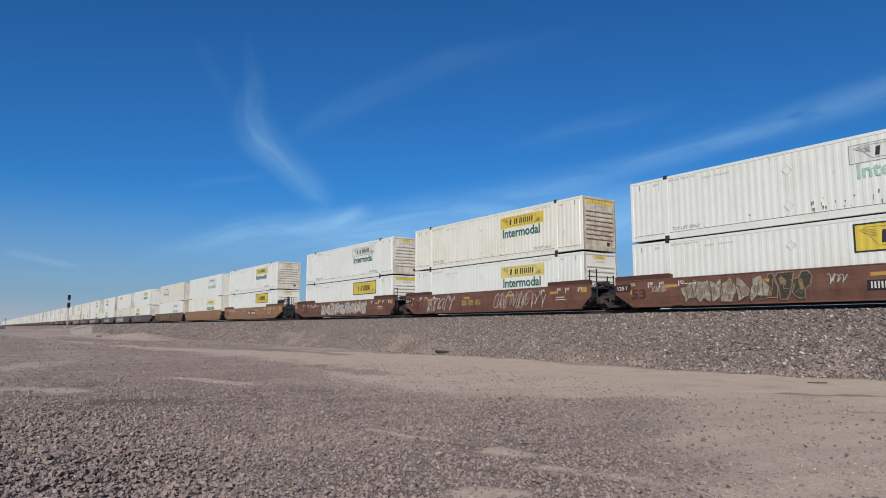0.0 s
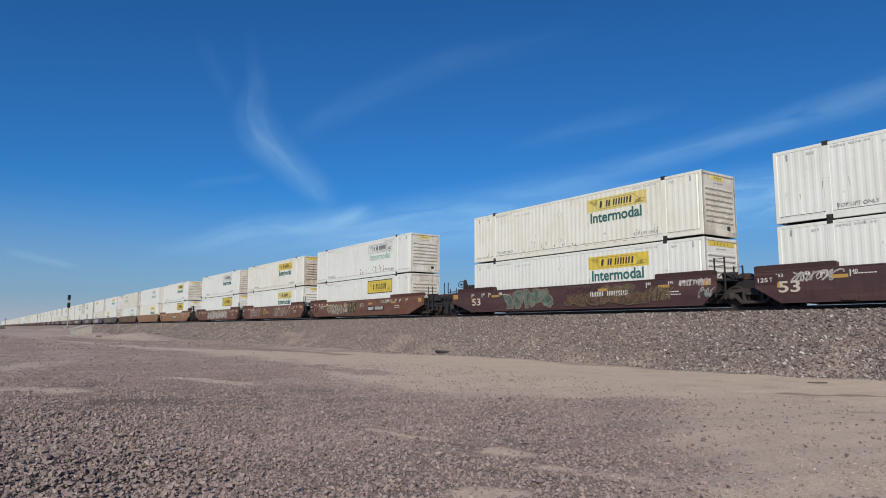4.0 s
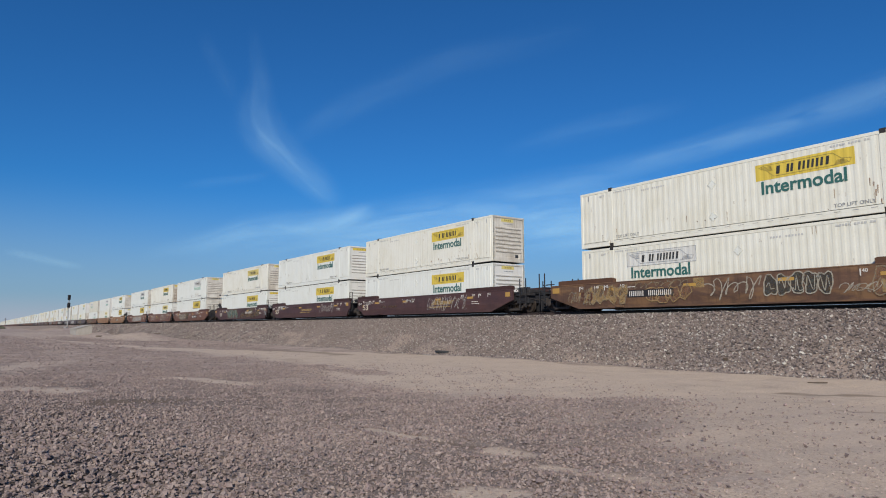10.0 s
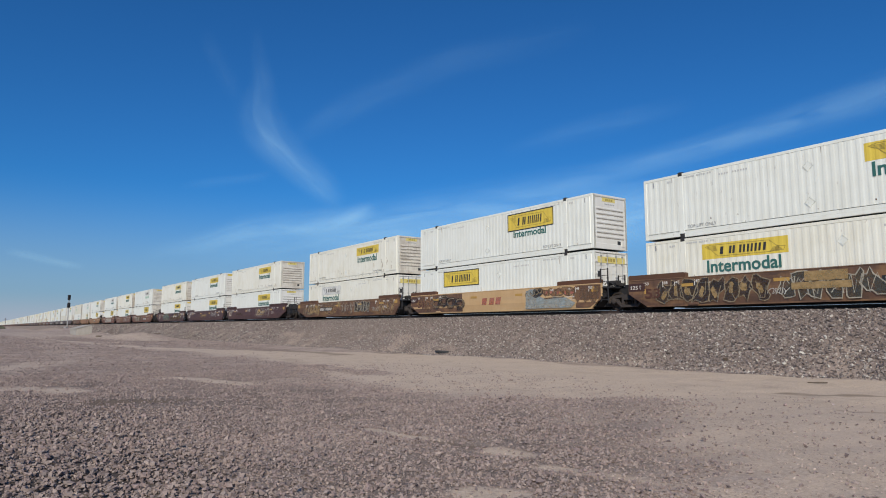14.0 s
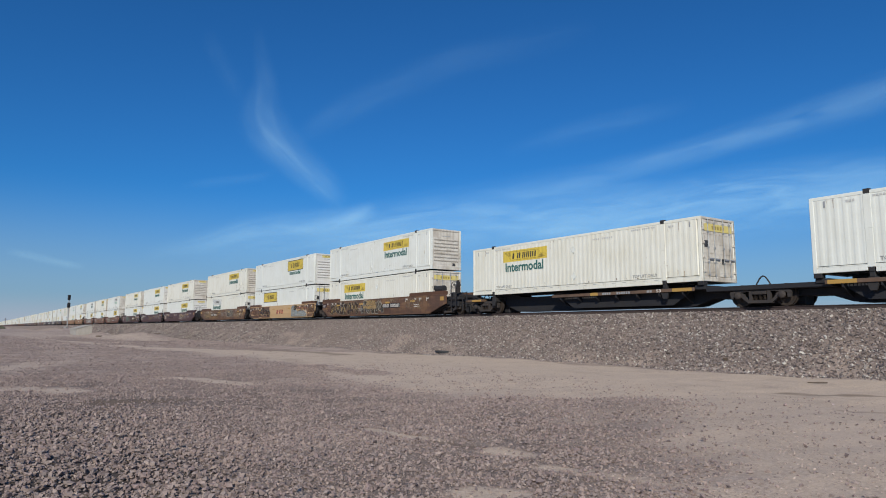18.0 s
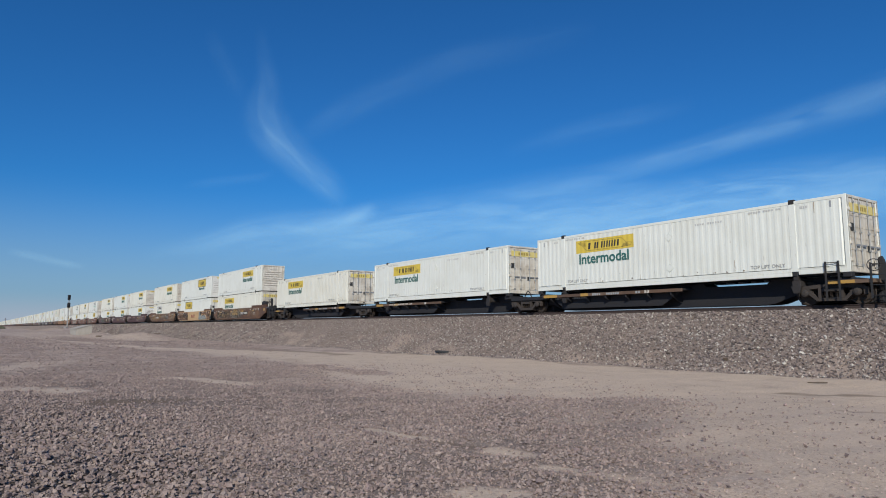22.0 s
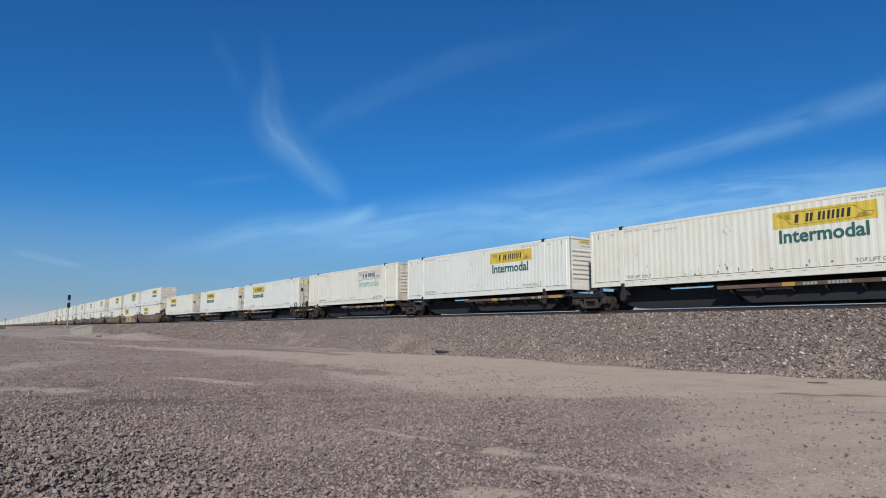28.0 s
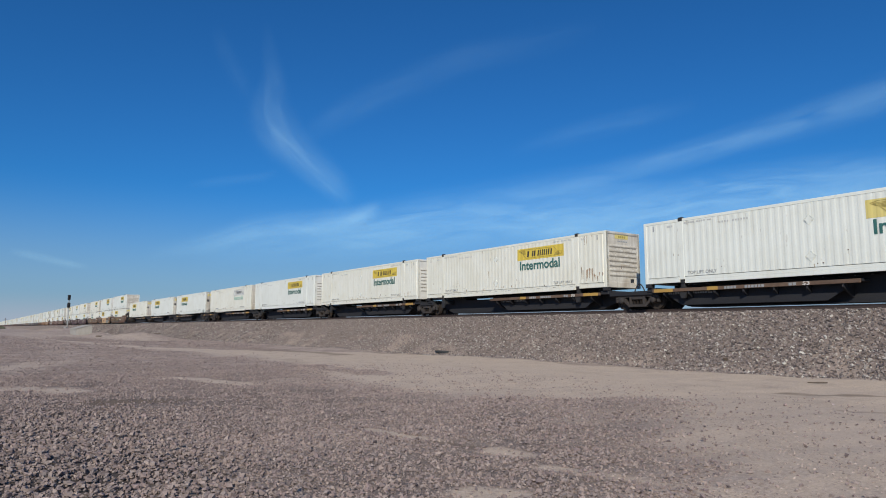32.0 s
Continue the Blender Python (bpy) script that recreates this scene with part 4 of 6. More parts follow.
def container(at, nose_right, sign, white=0, end=0, full=True, seed=0, label=""):
    """A 53-foot box. The origin is at the lower corner of its near side."""
    W, E = WHITES[white], ENDS[end]
    tone = ("clean white", "creamy white", "weathered off-white")[white]
    c = thing("container", label or f"{tone} corrugated steel freight container" + (" with soiled nose end" if end == 2 else "") + ("" if end == 2 else " on a wagon" if full else " far ahead"), "container", GROUP_BOX, at)
    zb, zt = 0.31, TALL - 0.13
    rng = random.Random(seed)
    sign_x = (9.82 if sign in ("framed", "faded") else 9.52) if nose_right else 2.92
    if full:
        for side in (0, 1):
            p = (lambda x, y, z, s=side: (x, y, z) if s == 0 else (LONG - x, WIDE - y, z))
            rz = 180 * side
            for key, a, b in (("side_mid", POST_A + POST_W / 2, POST_B - POST_W / 2), ("side_l", 0.16, POST_A - POST_W / 2), ("side_r", POST_B + POST_W / 2, LONG - 0.16)):
                part("side_panel", shared((key,), W, corrugated(a, b, zb, zt)), c, p(0, 0, 0), rz)
            part("top_rail", shared("top_rail", W, lambda bm: box(bm, 0.02, LONG - 0.02, -0.006, 0.09, zt, TALL, 0.012)), c, p(0, 0, 0), rz)
            part("bottom_rail", shared("bottom_rail", W, lambda bm: (box(bm, POST_A + 0.13, POST_B - 0.13, -0.012, 0.09, 0.0, 0.15, 0.01), box(bm, POST_A + 0.13, POST_B - 0.13, -0.006, 0.09, 0.15, 0.285, 0.006))), c, p(0, 0, 0), rz)
            for a, b in ((0.16, POST_A - 0.13), (POST_B + 0.13, LONG - 0.16)):
                part("bottom_rail", shared(("bottom_rail_end", a), W, lambda bm: (box(bm, a, b, -0.008, 0.09, 0.05, 0.285, 0.01), box(bm, a, b, -0.016, -0.008, 0.255, 0.27))), c, p(0, 0, 0), rz)
            for x in (POST_A, POST_B):
                part("lifting_post", shared("lifting_post", W, lambda bm: (box(bm, -0.13, 0.13, -0.010, 0.10, 0.17, TALL - 0.12, 0.012), box(bm, -0.135, 0.135, -0.016, 0.0, 1.55, 1.60))), c, p(x, 0, 0), rz)
                part("corner_casting", shared("casting_low", DARK_FIT, lambda bm: box(bm, -0.09, 0.09, -0.014, 0.16, 0.0, 0.17, 0.015)), c, p(x, 0, 0), rz, "dark corner casting")
                part("corner_casting", shared("casting_top", DARK_FIT, lambda bm: (box(bm, -0.11, 0.11, -0.014, 0.16, -0.12, 0.062, 0.01))), c, p(x, 0, TALL), rz, "dark corner casting")
            for x in (0.08, LONG - 0.08):
                part("corner_post", shared("corner_post", W, lambda bm: box(bm, -0.08, 0.08, -0.008, 0.16, 0.045, TALL, 0.015)), c, p(x, 0, 0), rz)
    else:
        def shell(bm):
            for y0, y1 in ((0.0, 0.075), (WIDE - 0.075, WIDE)):
                box(bm, 0, LONG, y0, y1, 0.1, TALL)
            for x in (POST_A, POST_B):
                box(bm, x - 0.13, x + 0.13, -0.015, WIDE + 0.015, 0.0, TALL)
            box(bm, POST_A, POST_B, -0.012, WIDE + 0.012, 0.0, 0.28)
        part("shell", shared("far_shell", W, shell), c)

    part("roof", shared("roof", W, lambda bm: box(bm, 0.03, LONG - 0.03, 0.09, WIDE - 0.09, TALL - 0.06, TALL - 0.01)), c)
    part("floor", shared("floor_frame", BLACK_STEEL, lambda bm: (box(bm, 0.12, LONG - 0.12, 0.09, WIDE - 0.09, 0.12, 0.24), [box(bm, POST_A + 0.5 + i * 0.6, POST_A + 0.58 + i * 0.6, 0.09, WIDE - 0.09, 0.02, 0.12) for i in range(19)])), c, label="dark underframe")
    # nose end with pressed ribs
    nx, nrz = (LONG, 0) if nose_right else (0, 180)
    at_nose = (nx, 0, 0) if nose_right else (0, WIDE, 0)
    nose = part("nose_wall", shared("nose_wall", E, lambda bm: (box(bm, -0.07, -0.012, 0.15, WIDE - 0.15, 0.05, TALL - 0.02), box(bm, -0.10, 0.0, 0.0, 0.17, 0.05, TALL, 0.02), box(bm, -0.10, 0.0, WIDE - 0.17, WIDE, 0.05, TALL, 0.02), box(bm, -0.10, 0.0, 0.1, WIDE - 0.1, TALL - 0.12, TALL - 0.002, 0.02), box(bm, -0.10, 0.0, 0.1, WIDE - 0.1, 0.05, 0.34, 0.02))), c, at_nose, nrz)
    if full:
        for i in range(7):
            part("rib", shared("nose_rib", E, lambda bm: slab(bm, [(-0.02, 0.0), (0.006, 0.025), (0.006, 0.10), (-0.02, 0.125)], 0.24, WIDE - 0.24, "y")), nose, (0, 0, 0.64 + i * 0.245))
            # Dark strip under each rib: its shade is painted, along with grime.
            part("seam", shared("rib_shade_line", (GRIME_SHADE, GRIME_SHADE, CAP["rust"])[end], lambda bm: box(bm, -0.013, -0.008, 0.26, WIDE - 0.26, -0.042, 0.0)), nose, (0, 0, 0.64 + i * 0.245), label="grime and painted shade below the rib")
        # Painted shade line below the top rail.
        part("seam", shared("top_shade_line", GRIME_SHADE, lambda bm: box(bm, -0.002, 0.003, 0.14, WIDE - 0.14, 0.0, 0.022)), nose, (0, 0, TALL - 0.15), label="painted shade line under the top rail")
        part("placard", shared("placard", BLACK_INK, lambda bm: box(bm, -0.012, -0.004, -0.12, 0.12, -0.12, 0.12)), nose, (0, 1.95, 0.40))
        fine_print("stencil", bars_x("nose_stencil", GREY_INK), nose, (0, 0.9, TALL - 0.52))
        part("latch_box", shared("latch_box", E, lambda bm: box(bm, -0.012, 0.03, -0.10, 0.10, -0.17, 0.17, 0.01)), nose, (0, 2.25, 0.40))
    if rng.random() < 0.75 or end == 2:
        wide = end == 2 or rng.random() < 0.2
        part("nose_sign", shared(("nose_sign", wide), YELLOW_FADED if not wide else YELLOW, lambda bm: box(bm, -0.012, -0.003, 0.7 if not wide else 0.3, 1.7 if not wide else 2.3, TALL - 0.36, TALL - 0.16)), nose, label="small yellow sign")
        fine_print("nose_mark", shared(("nose_marks", wide), OLIVE_INK, lambda bm: [box(bm, -0.003, 0.001, y, y + 0.1, TALL - 0.31, TALL - 0.2) for y in ((0.95, 1.1, 1.25, 1.4) if not wide else (0.7, 0.95, 1.2, 1.45, 1.7))]), nose)
    # door end
    at_door = (0, WIDE, 0) if nose_right else (LONG, 0, 0)
    drz = 180 if nose_right else 0
    fr = part("door_frame", shared("door_frame", E, lambda bm: (box(bm, -0.10, 0.0, 0.0, 0.12, 0.05, TALL, 0.02), box(bm, -0.10, 0.0, WIDE - 0.12, WIDE, 0.05, TALL, 0.02), box(bm, -0.10, 0.0, 0.1, WIDE - 0.1, TALL - 0.12, TALL - 0.002, 0.02), box(bm, -0.10, 0.0, 0.1, WIDE - 0.1, 0.05, 0.26, 0.02))), c, at_door, drz)
    for k in (0, 1):
        y0 = 0.13 + k * 1.17
        leaf = part("door_leaf", shared(("door_leaf",), E, lambda bm: (box(bm, -0.06, -0.02, 0.0, 1.155, 0.28, TALL - 0.14), [box(bm, -0.02, -0.008, 0.06, 1.09, 0.45 + i * 0.42, 0.52 + i * 0.42) for i in range(6)])), c, (at_door[0], at_door[1] + (y0 if drz == 0 else -y0), 0), drz)
        if full:
            for yy in (0.34, 0.82):
                part("lock_rod", shared("lock_rod", GALVANISED, lambda bm: (rod(bm, (0.02, 0, 0.2), (0.02, 0, TALL - 0.06), 0.022, 6), [box(bm, -0.02, 0.045, -0.05, 0.05, z, z + 0.07) for z in (0.3, 0.85, 1.5, 2.2, 2.6)], box(bm, 0.03, 0.05, -0.02, 0.36, 1.02, 1.08))), leaf, (0, yy, 0))
            for i in range(4):
                part("hinge", shared("hinge", E, lambda bm: box(bm, -0.03, 0.03, -0.08, 0.08, -0.06, 0.06, 0.01)), leaf, (0, 0.0 if k == 0 else 1.155, 0.5 + i * 0.62))
    if full:
        part("door_sign", shared("door_sign", YELLOW_FADED, lambda bm: box(bm, -0.012, 0.0, 0.25, 2.34, TALL - 0.62, TALL - 0.30)), fr, label="yellow sign across the doors")
        fine_print("door_mark", shared("door_marks", OLIVE_INK, lambda bm: [box(bm, 0.0, 0.004, y, y + 0.14, TALL - 0.54, TALL - 0.38) for y in (0.8, 1.0, 1.2, 1.42, 1.62)]), fr)
        part("placard", shared("placard_door", BLACK_INK, lambda bm: (box(bm, -0.012, 0.0, 0.22, 0.52, 1.55, 1.85), box(bm, -0.012, 0.0, 1.5, 1.68, 0.85, 1.08))), fr)
        # stencils and placard holders on the near side
        for x in (POST_A + 0.30, POST_B - 0.30 - 1.45):
            part("stencil", words("TOP LIFT ONLY", 1.4, 0.135, STENCIL, 0.0), c, (x, -0.010, 0.39))
        for x in (POST_A + 0.2, POST_B - 1.75):
            fine_print("small_print", bars("small_print", PRINT, spans(0, [0.08] * 5 + [-0.05] + [0.08] * 4 + [-0.05] + [0.08] * 2, 0.03), 0, 0.07), c, (x, -0.006, TALL - 0.25))
        for x in (1.30, POST_B + 0.32):
            fine_print("small_print", bars("owner_print", PRINT, spans(0, [0.10, 0.05, 0.08], 0.03), 0, 0.09), c, (x, -0.006, TALL - 0.33))
        fine_print("small_print", bars("unit_mark", PRINT, spans(0, [0.07] * 4 + [-0.08] + [0.07] * 6, 0.05), 0, 0.07), c, (POST_A + 1.9 if nose_right else POST_B - 4.2, -0.006, TALL - 0.42))

        def holder(bm):
            for a, b in (((0, -0.2), (0.2, 0)), ((0.2, 0), (0, 0.2)), ((0, 0.2), (-0.2, 0)), ((-0.2, 0), (0, -0.2))):
                rod(bm, (a[0], -0.006, a[1]), (b[0], -0.006, b[1]), 0.007, 4)
            slab(bm, [(0, -0.17), (0.17, 0), (0, 0.17), (-0.17, 0)], -0.004, 0.004)
        hx = 7.55 if nose_right else LONG - 7.55
        for z in (0.72, 2.12):
            part("placard_holder", shared("holder", WHITES[0], holder), c, (hx, 0, z), label="empty diamond placard holder")
        part("vent_slot", shared("vent_slot", GREY_INK, lambda bm: box(bm, -0.03, 0.03, -0.01, 0.0, -0.12, 0.12)), c, (LONG - 0.55, 0, TALL - 0.3))
        part("vent_slot", shared("vent_slot", GREY_INK, lambda bm: box(bm, -0.03, 0.03, -0.01, 0.0, -0.12, 0.12)), c, (0.55, 0, TALL - 0.3))
        # scuffs low on the side
        def scuffs(bm):
            r2 = random.Random(seed + 100)
            for _ in range(r2.randint(3, 12)):
                x, z = r2.uniform(3, 13), 0.34 + r2.random() ** 3 * 0.5
                s = r2.uniform(0.012, 0.035)
                slab(bm, [(x - s, z), (x + s * 0.8, z - s * 0.4), (x + s, z + s), (x - s * 0.5, z + s * 1.8)], -0.005, 0.0)
        fine_print("scuff_mark", shared(("scuffs", seed), CAP["rust"], scuffs), c, label="rusty scuffs")
        def streaks(bm):
            r2 = random.Random(seed + 500)
            for _ in range((7, 16, 26)[white]):
                near = r2.random()
                x = POST_B + r2.uniform(-0.6, 1.2) if near < 0.3 else POST_A + r2.uniform(-1.4, 0.6) if near < 0.5 else r2.uniform(0.5, LONG - 0.5)
                z1 = r2.choice((r2.uniform(0.5, 1.5), TALL - 0.14, r2.uniform(0.32, 0.7)))
                z0 = max(0.3, z1 - r2.uniform(0.08, 0.5))
                w = r2.uniform(0.004, 0.014)
                slab(bm, [(x - w, z1), (x - w * 0.3, z0), (x + w * 0.4, z0), (x + w, z1)], -0.004, 0.006)
        fine_print("rust_streak", shared(("streaks", seed), STREAK, streaks), c, label="thin brown run-down stains")
        for k, (x0, x1, z0, z1, n, drop) in enumerate(DRIPS.get(seed, ())):
            def drips(bm):
                r2 = random.Random(seed * 7 + k)
                for _ in range(n):
                    x, z, w, d = r2.uniform(x0, x1), r2.uniform(z0, z1), r2.uniform(0.015, 0.04), drop * r2.uniform(0.4, 1.0)
                    slab(bm, [(x - w, z), (x - w * 0.5, max(0.3, z - d)), (x + w * 0.3, max(0.3, z - d)), (x + w, z + 0.3 * w), (x, z + w)], -0.0045, 0.007)
            fine_print("rust_drip", shared(("drips", seed, k), RUST_DRIP, drips), c, label="patch of rusty drips")
        if white:
            tagged(part("rail_slot", shared("rail_slots", STENCIL, lambda bm: [box(bm, x, x + 0.22, -0.014, -0.010, 0.205, 0.222) for x in [POST_A + 0.5 + 0.62 * i for i in range(19)]]), c, label="row of dark slots in the bottom rail"), kind="stuff")
    if sign:
        if full:
            add_sign(c, sign, sign_x, W)
        else:
            # Far signs take the paler tones that have distance haze painted in.
            mat = SIGN_WHITE if sign in ("white", "faded") else YELLOW_HAZED
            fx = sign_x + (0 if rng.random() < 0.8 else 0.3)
            part("side_sign", shared(("far_sign", fx), mat, lambda bm: box(bm, fx, fx + 3.7, -0.02, -0.002, TALL - 1.02, TALL - 0.36)), c, label="yellow company sign" if mat is YELLOW_HAZED else "white company sign")
            part("name_mark", shared(("far_marks", fx), OLIVE_INK if mat is YELLOW_HAZED else GREY_INK, lambda bm: box(bm, fx + 0.9, fx + 2.9, -0.026, -0.020, TALL - 0.78, TALL - 0.58)), c)
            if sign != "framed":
                part("word", words("Intermodal", 3.25, 0.56, GREEN_FADED if sign in ("faded", "white") else GREEN_HAZED, 0.022), c, (fx + 0.2, -0.02, TALL - 1.70))
    return c


def bars_x(key, material):
    def build(bm):
        for i in range(6):
            box(bm, -0.012, -0.006, i * 0.13, i * 0.13 + 0.09, 0, 0.06)
    return shared(("bars_x", key), material, build)


# ---- running gear ----
WHEEL_R = 0.44


def truck(car, x, spin):
    """A two-axle truck under a wagon, centred at x. Its wheelsets are listed for turning."""
    yc, zr = WIDE / 2, RAIL_Z + 0.005

    def frame_side(bm):
        slab(bm, [(-1.27, 0.60), (-1.0, 0.70), (-0.45, 0.75), (0.45, 0.75), (1.0, 0.70), (1.27, 0.60), (1.27, 0.49), (1.0, 0.56), (0.45, 0.61), (-0.45, 0.61), (-1.0, 0.56), (-1.27, 0.49)], -0.07, 0.07)
        slab(bm, [(-0.52, 0.13), (0.52, 0.13), (0.47, 0.25), (-0.47, 0.25)], -0.075, 0.075)
        for d in (-1, 1):
            slab(bm, [(d * 0.50, 0.135), (d * 0.46, 0.24), (d * 0.80, 0.58), (d * 1.00, 0.57)], -0.066, 0.066)
            slab(bm, [(d * 0.32, 0.24), (d * 0.44, 0.24), (d * 0.44, 0.62), (d * 0.32, 0.62)], -0.078, 0.078)
            slab(bm, [(d * 1.12, 0.34), (d * 1.24, 0.34), (d * 1.26, 0.52), (d * 1.10, 0.55)], -0.062, 0.062)
            slab(bm, [(d * 0.66, 0.34), (d * 0.76, 0.36), (d * 0.76, 0.56), (d * 0.66, 0.50)], -0.058, 0.058)

    def bolster_end(bm):
        box(bm, -0.29, 0.29, -0.11, 0.11, 0.47, 0.60, 0.015)
        for dx in (-0.17, 0.0, 0.17):
            box(bm, dx - 0.05, dx + 0.05, -0.118, -0.10, 0.50, 0.575)
    for s in (-1, 1):
        f = part("side_frame", shared("side_frame", TRUCK_STEEL, frame_side), car, (x, yc + s * 1.0, zr))
        part("bolster_end", shared("bolster_end", TRUCK_STEEL, bolster_end), f, (0, 0, 0), 0 if s < 0 else 180)
        for dx in (-0.19, 0.0, 0.19):
            part("spring", shared("spring", WHEEL_STEEL, lambda bm: tube(bm, [(0.062 * math.cos(k * 1.2), 0.062 * math.sin(k * 1.2), 0.25 + 0.0085 * k) for k in range(27)], 0.014, 4)), f, (dx, 0.0, 0))
        for dx in (-0.92, 0.92):
            part("bearing_cap", shared("bearing_cap", TRUCK_STEEL, lambda bm: lathe(bm, [(0.13, 0.05), (0.15, 0.0), (0.13, -0.06), (0.06, -0.09)], 12)), f, (dx, -0.08 if s < 0 else 0.08, 0.44), 0 if s < 0 else 180)
    # Solid dark box added in place of brake beams, to block sky between wheels.
    part("brake_rigging", shared("brake_rigging", BLACK_STEEL, lambda bm: (box(bm, -1.45, 1.45, -0.35, 0.35, 0.03, 0.62, 0.03), box(bm, -0.5, 0.5, -0.62, 0.62, 0.12, 0.4, 0.02))), car, (x, yc, zr))
    part("bolster", shared("bolster", BLACK_STEEL, lambda bm: box(bm, -0.22, 0.22, -1.0, 1.0, 0.45, 0.72, 0.03)), car, (x, yc, zr))
    for dx in (-0.92, 0.92):
        ax = part("wheelset", shared("axle", WHEEL_STEEL, lambda bm: rod(bm, (0, -1.0, 0), (0, 1.0, 0), 0.085, 8)), car, (x + dx, yc, zr + WHEEL_R))
        for s in (-1, 1):
            def disc(bm):
                lathe(bm, [(0.10, -0.09), (0.14, -0.05), (0.34, -0.03), (0.37, -0.065), (WHEEL_R, -0.065), (WHEEL_R + 0.002, 0.04), (WHEEL_R + 0.027, 0.055), (WHEEL_R + 0.02, 0.075), (0.36, 0.075), (0.12, 0.05)], 24)
                for k in range(4):
                    a = k * math.pi / 2
                    box(bm, 0.2 * math.cos(a) - 0.03, 0.2 * math.cos(a) + 0.03, -0.075, -0.03, 0.2 * math.sin(a) - 0.03, 0.2 * math.sin(a) + 0.03)
            part("wheel", shared("wheel_disc", WHEEL_STEEL, disc), ax, (0, s * 0.755, 0), 0 if s < 0 else 180)
        spin.append((ax, x + dx, yc, zr + WHEEL_R))


def hand_rail(car, x, w, z0, z1, rungs, material=None, y=-0.2, top=9.0):
    def build(bm):
        for s in (0, w):
            box(bm, s - 0.035, s + 0.035, -0.012, 0.012, z0, z1)
        for i in range(rungs):
            z = z0 + 0.1 + (min(z1, top) - z0 - 0.15) * i / max(1, rungs - 1)
            rod(bm, (0, 0, z), (w, 0, z), 0.016, 5)
    part("ladder", shared(("ladder", w, z0, z1, rungs, top), material or DARK_FIT, build), car, (x, y, 0))


def brake_wheel(car, x, y, z):
    def build(bm):
        ring(bm, (0, 0, 0), 0.21, 0.02, 18)
        for k in range(5):
            a = k * 2 * math.pi / 5
            rod(bm, (0, 0, 0), (0.21 * math.cos(a), 0, 0.21 * math.sin(a)), 0.013, 4)
        lathe(bm, [(0.05, -0.04), (0.06, 0.0), (0.05, 0.12)], 8)
    part("brake_wheel", shared("brake_wheel", DARK_FIT, build), car, (x, y, z), 25)
    part("brake_stand", shared("brake_stand", DARK_FIT, lambda bm: (slab(bm, [(0.0, -0.55), (0.22, -0.55), (0.2, 0.1), (0.12, 0.3), (0.02, 0.25)], 0.0, 0.18), box(bm, 0.05, 0.3, 0.02, 0.16, -0.1, 0.05, 0.02))), car, (x + 0.08, y + 0.1, z))


def coupler(car, x, d, z):
    """Knuckle coupler that reaches out from x in direction d."""
    def build(bm):
        box(bm, 0.0, 0.75, -0.09, 0.09, -0.08, 0.08, 0.02)
        slab(bm, [(0.7, -0.2), (0.95, -0.22), (1.02, -0.05), (0.9, 0.02), (1.0, 0.18), (0.9, 0.24), (0.7, 0.16)], -0.16, 0.16, "z")
        rod(bm, (0.5, -0.1, 0.05), (0.3, -1.1, 0.1), 0.018, 5)
        rod(bm, (0.3, 0.25, -0.05), (0.75, 0.3, -0.42), 0.025, 6)
        rod(bm, (0.75, 0.3, -0.42), (1.0, 0.25, -0.3), 0.025, 6)
    part("coupler", shared("coupler", TRUCK_STEEL, build), car, (x, WIDE / 2, z), 0 if d > 0 else 180)


# ---- sprayed lettering shapes ----


def stroke(bm, pts, w, y0=-0.003):
    """A painted ribbon of width w along points in the xz plane; it rises a hair from point to point, so that it may cross itself."""
    line = [Vector(pts[0])]
    for p in pts[1:]:
        if (Vector(p) - line[-1]).length > 1e-4:
            line.append(Vector(p))
    last = None
    for i, p in enumerate(line):
        d = (line[min(i + 1, len(line) - 1)] - line[max(i - 1, 0)]).normalized()
        m = Vector((-d.y, d.x)) * w / 2
        pair = [bm.verts.new((q.x, y0 - 0.00016 * i, q.y)) for q in (p - m, p + m)]
        if last:
            bm.faces.new((last[0], pair[0], pair[1], last[1]))
        last = pair


def loop_pts(rng, cx, cz, rx, rz, bumps=3, n=20, amp=0.22):
    ph, ph2 = rng.uniform(0, 6.28), rng.uniform(0, 6.28)
    out = []
    for i in range(n):
        a = 2 * math.pi * i / n
        k = 1 + amp * math.sin(bumps * a + ph) + 0.1 * math.sin(5 * a + ph2)
        c, s = math.cos(a), math.sin(a)
        q = (abs(c) ** 3 + abs(s) ** 3) ** (-1 / 3)
        out.append((cx + rx * k * c * q * 0.9, cz + rz * min(k, 1.05) * s * q))
    return out


def eased(pts, n=5):
    """A smooth line through points."""
    out = []
    for i in range(len(pts) - 1):
        p = [Vector(pts[max(0, min(len(pts) - 1, k))]) for k in (i - 1, i, i + 1, i + 2)]
        for q in range(n):
            t = q / n
            out.append(tuple(0.5 * (2 * p[1] + (p[2] - p[0]) * t + (2 * p[0] - 5 * p[1] + 4 * p[2] - p[3]) * t * t + (3 * p[1] - p[0] - 3 * p[2] + p[3]) * t ** 3)))
    return out + [tuple(pts[-1])]


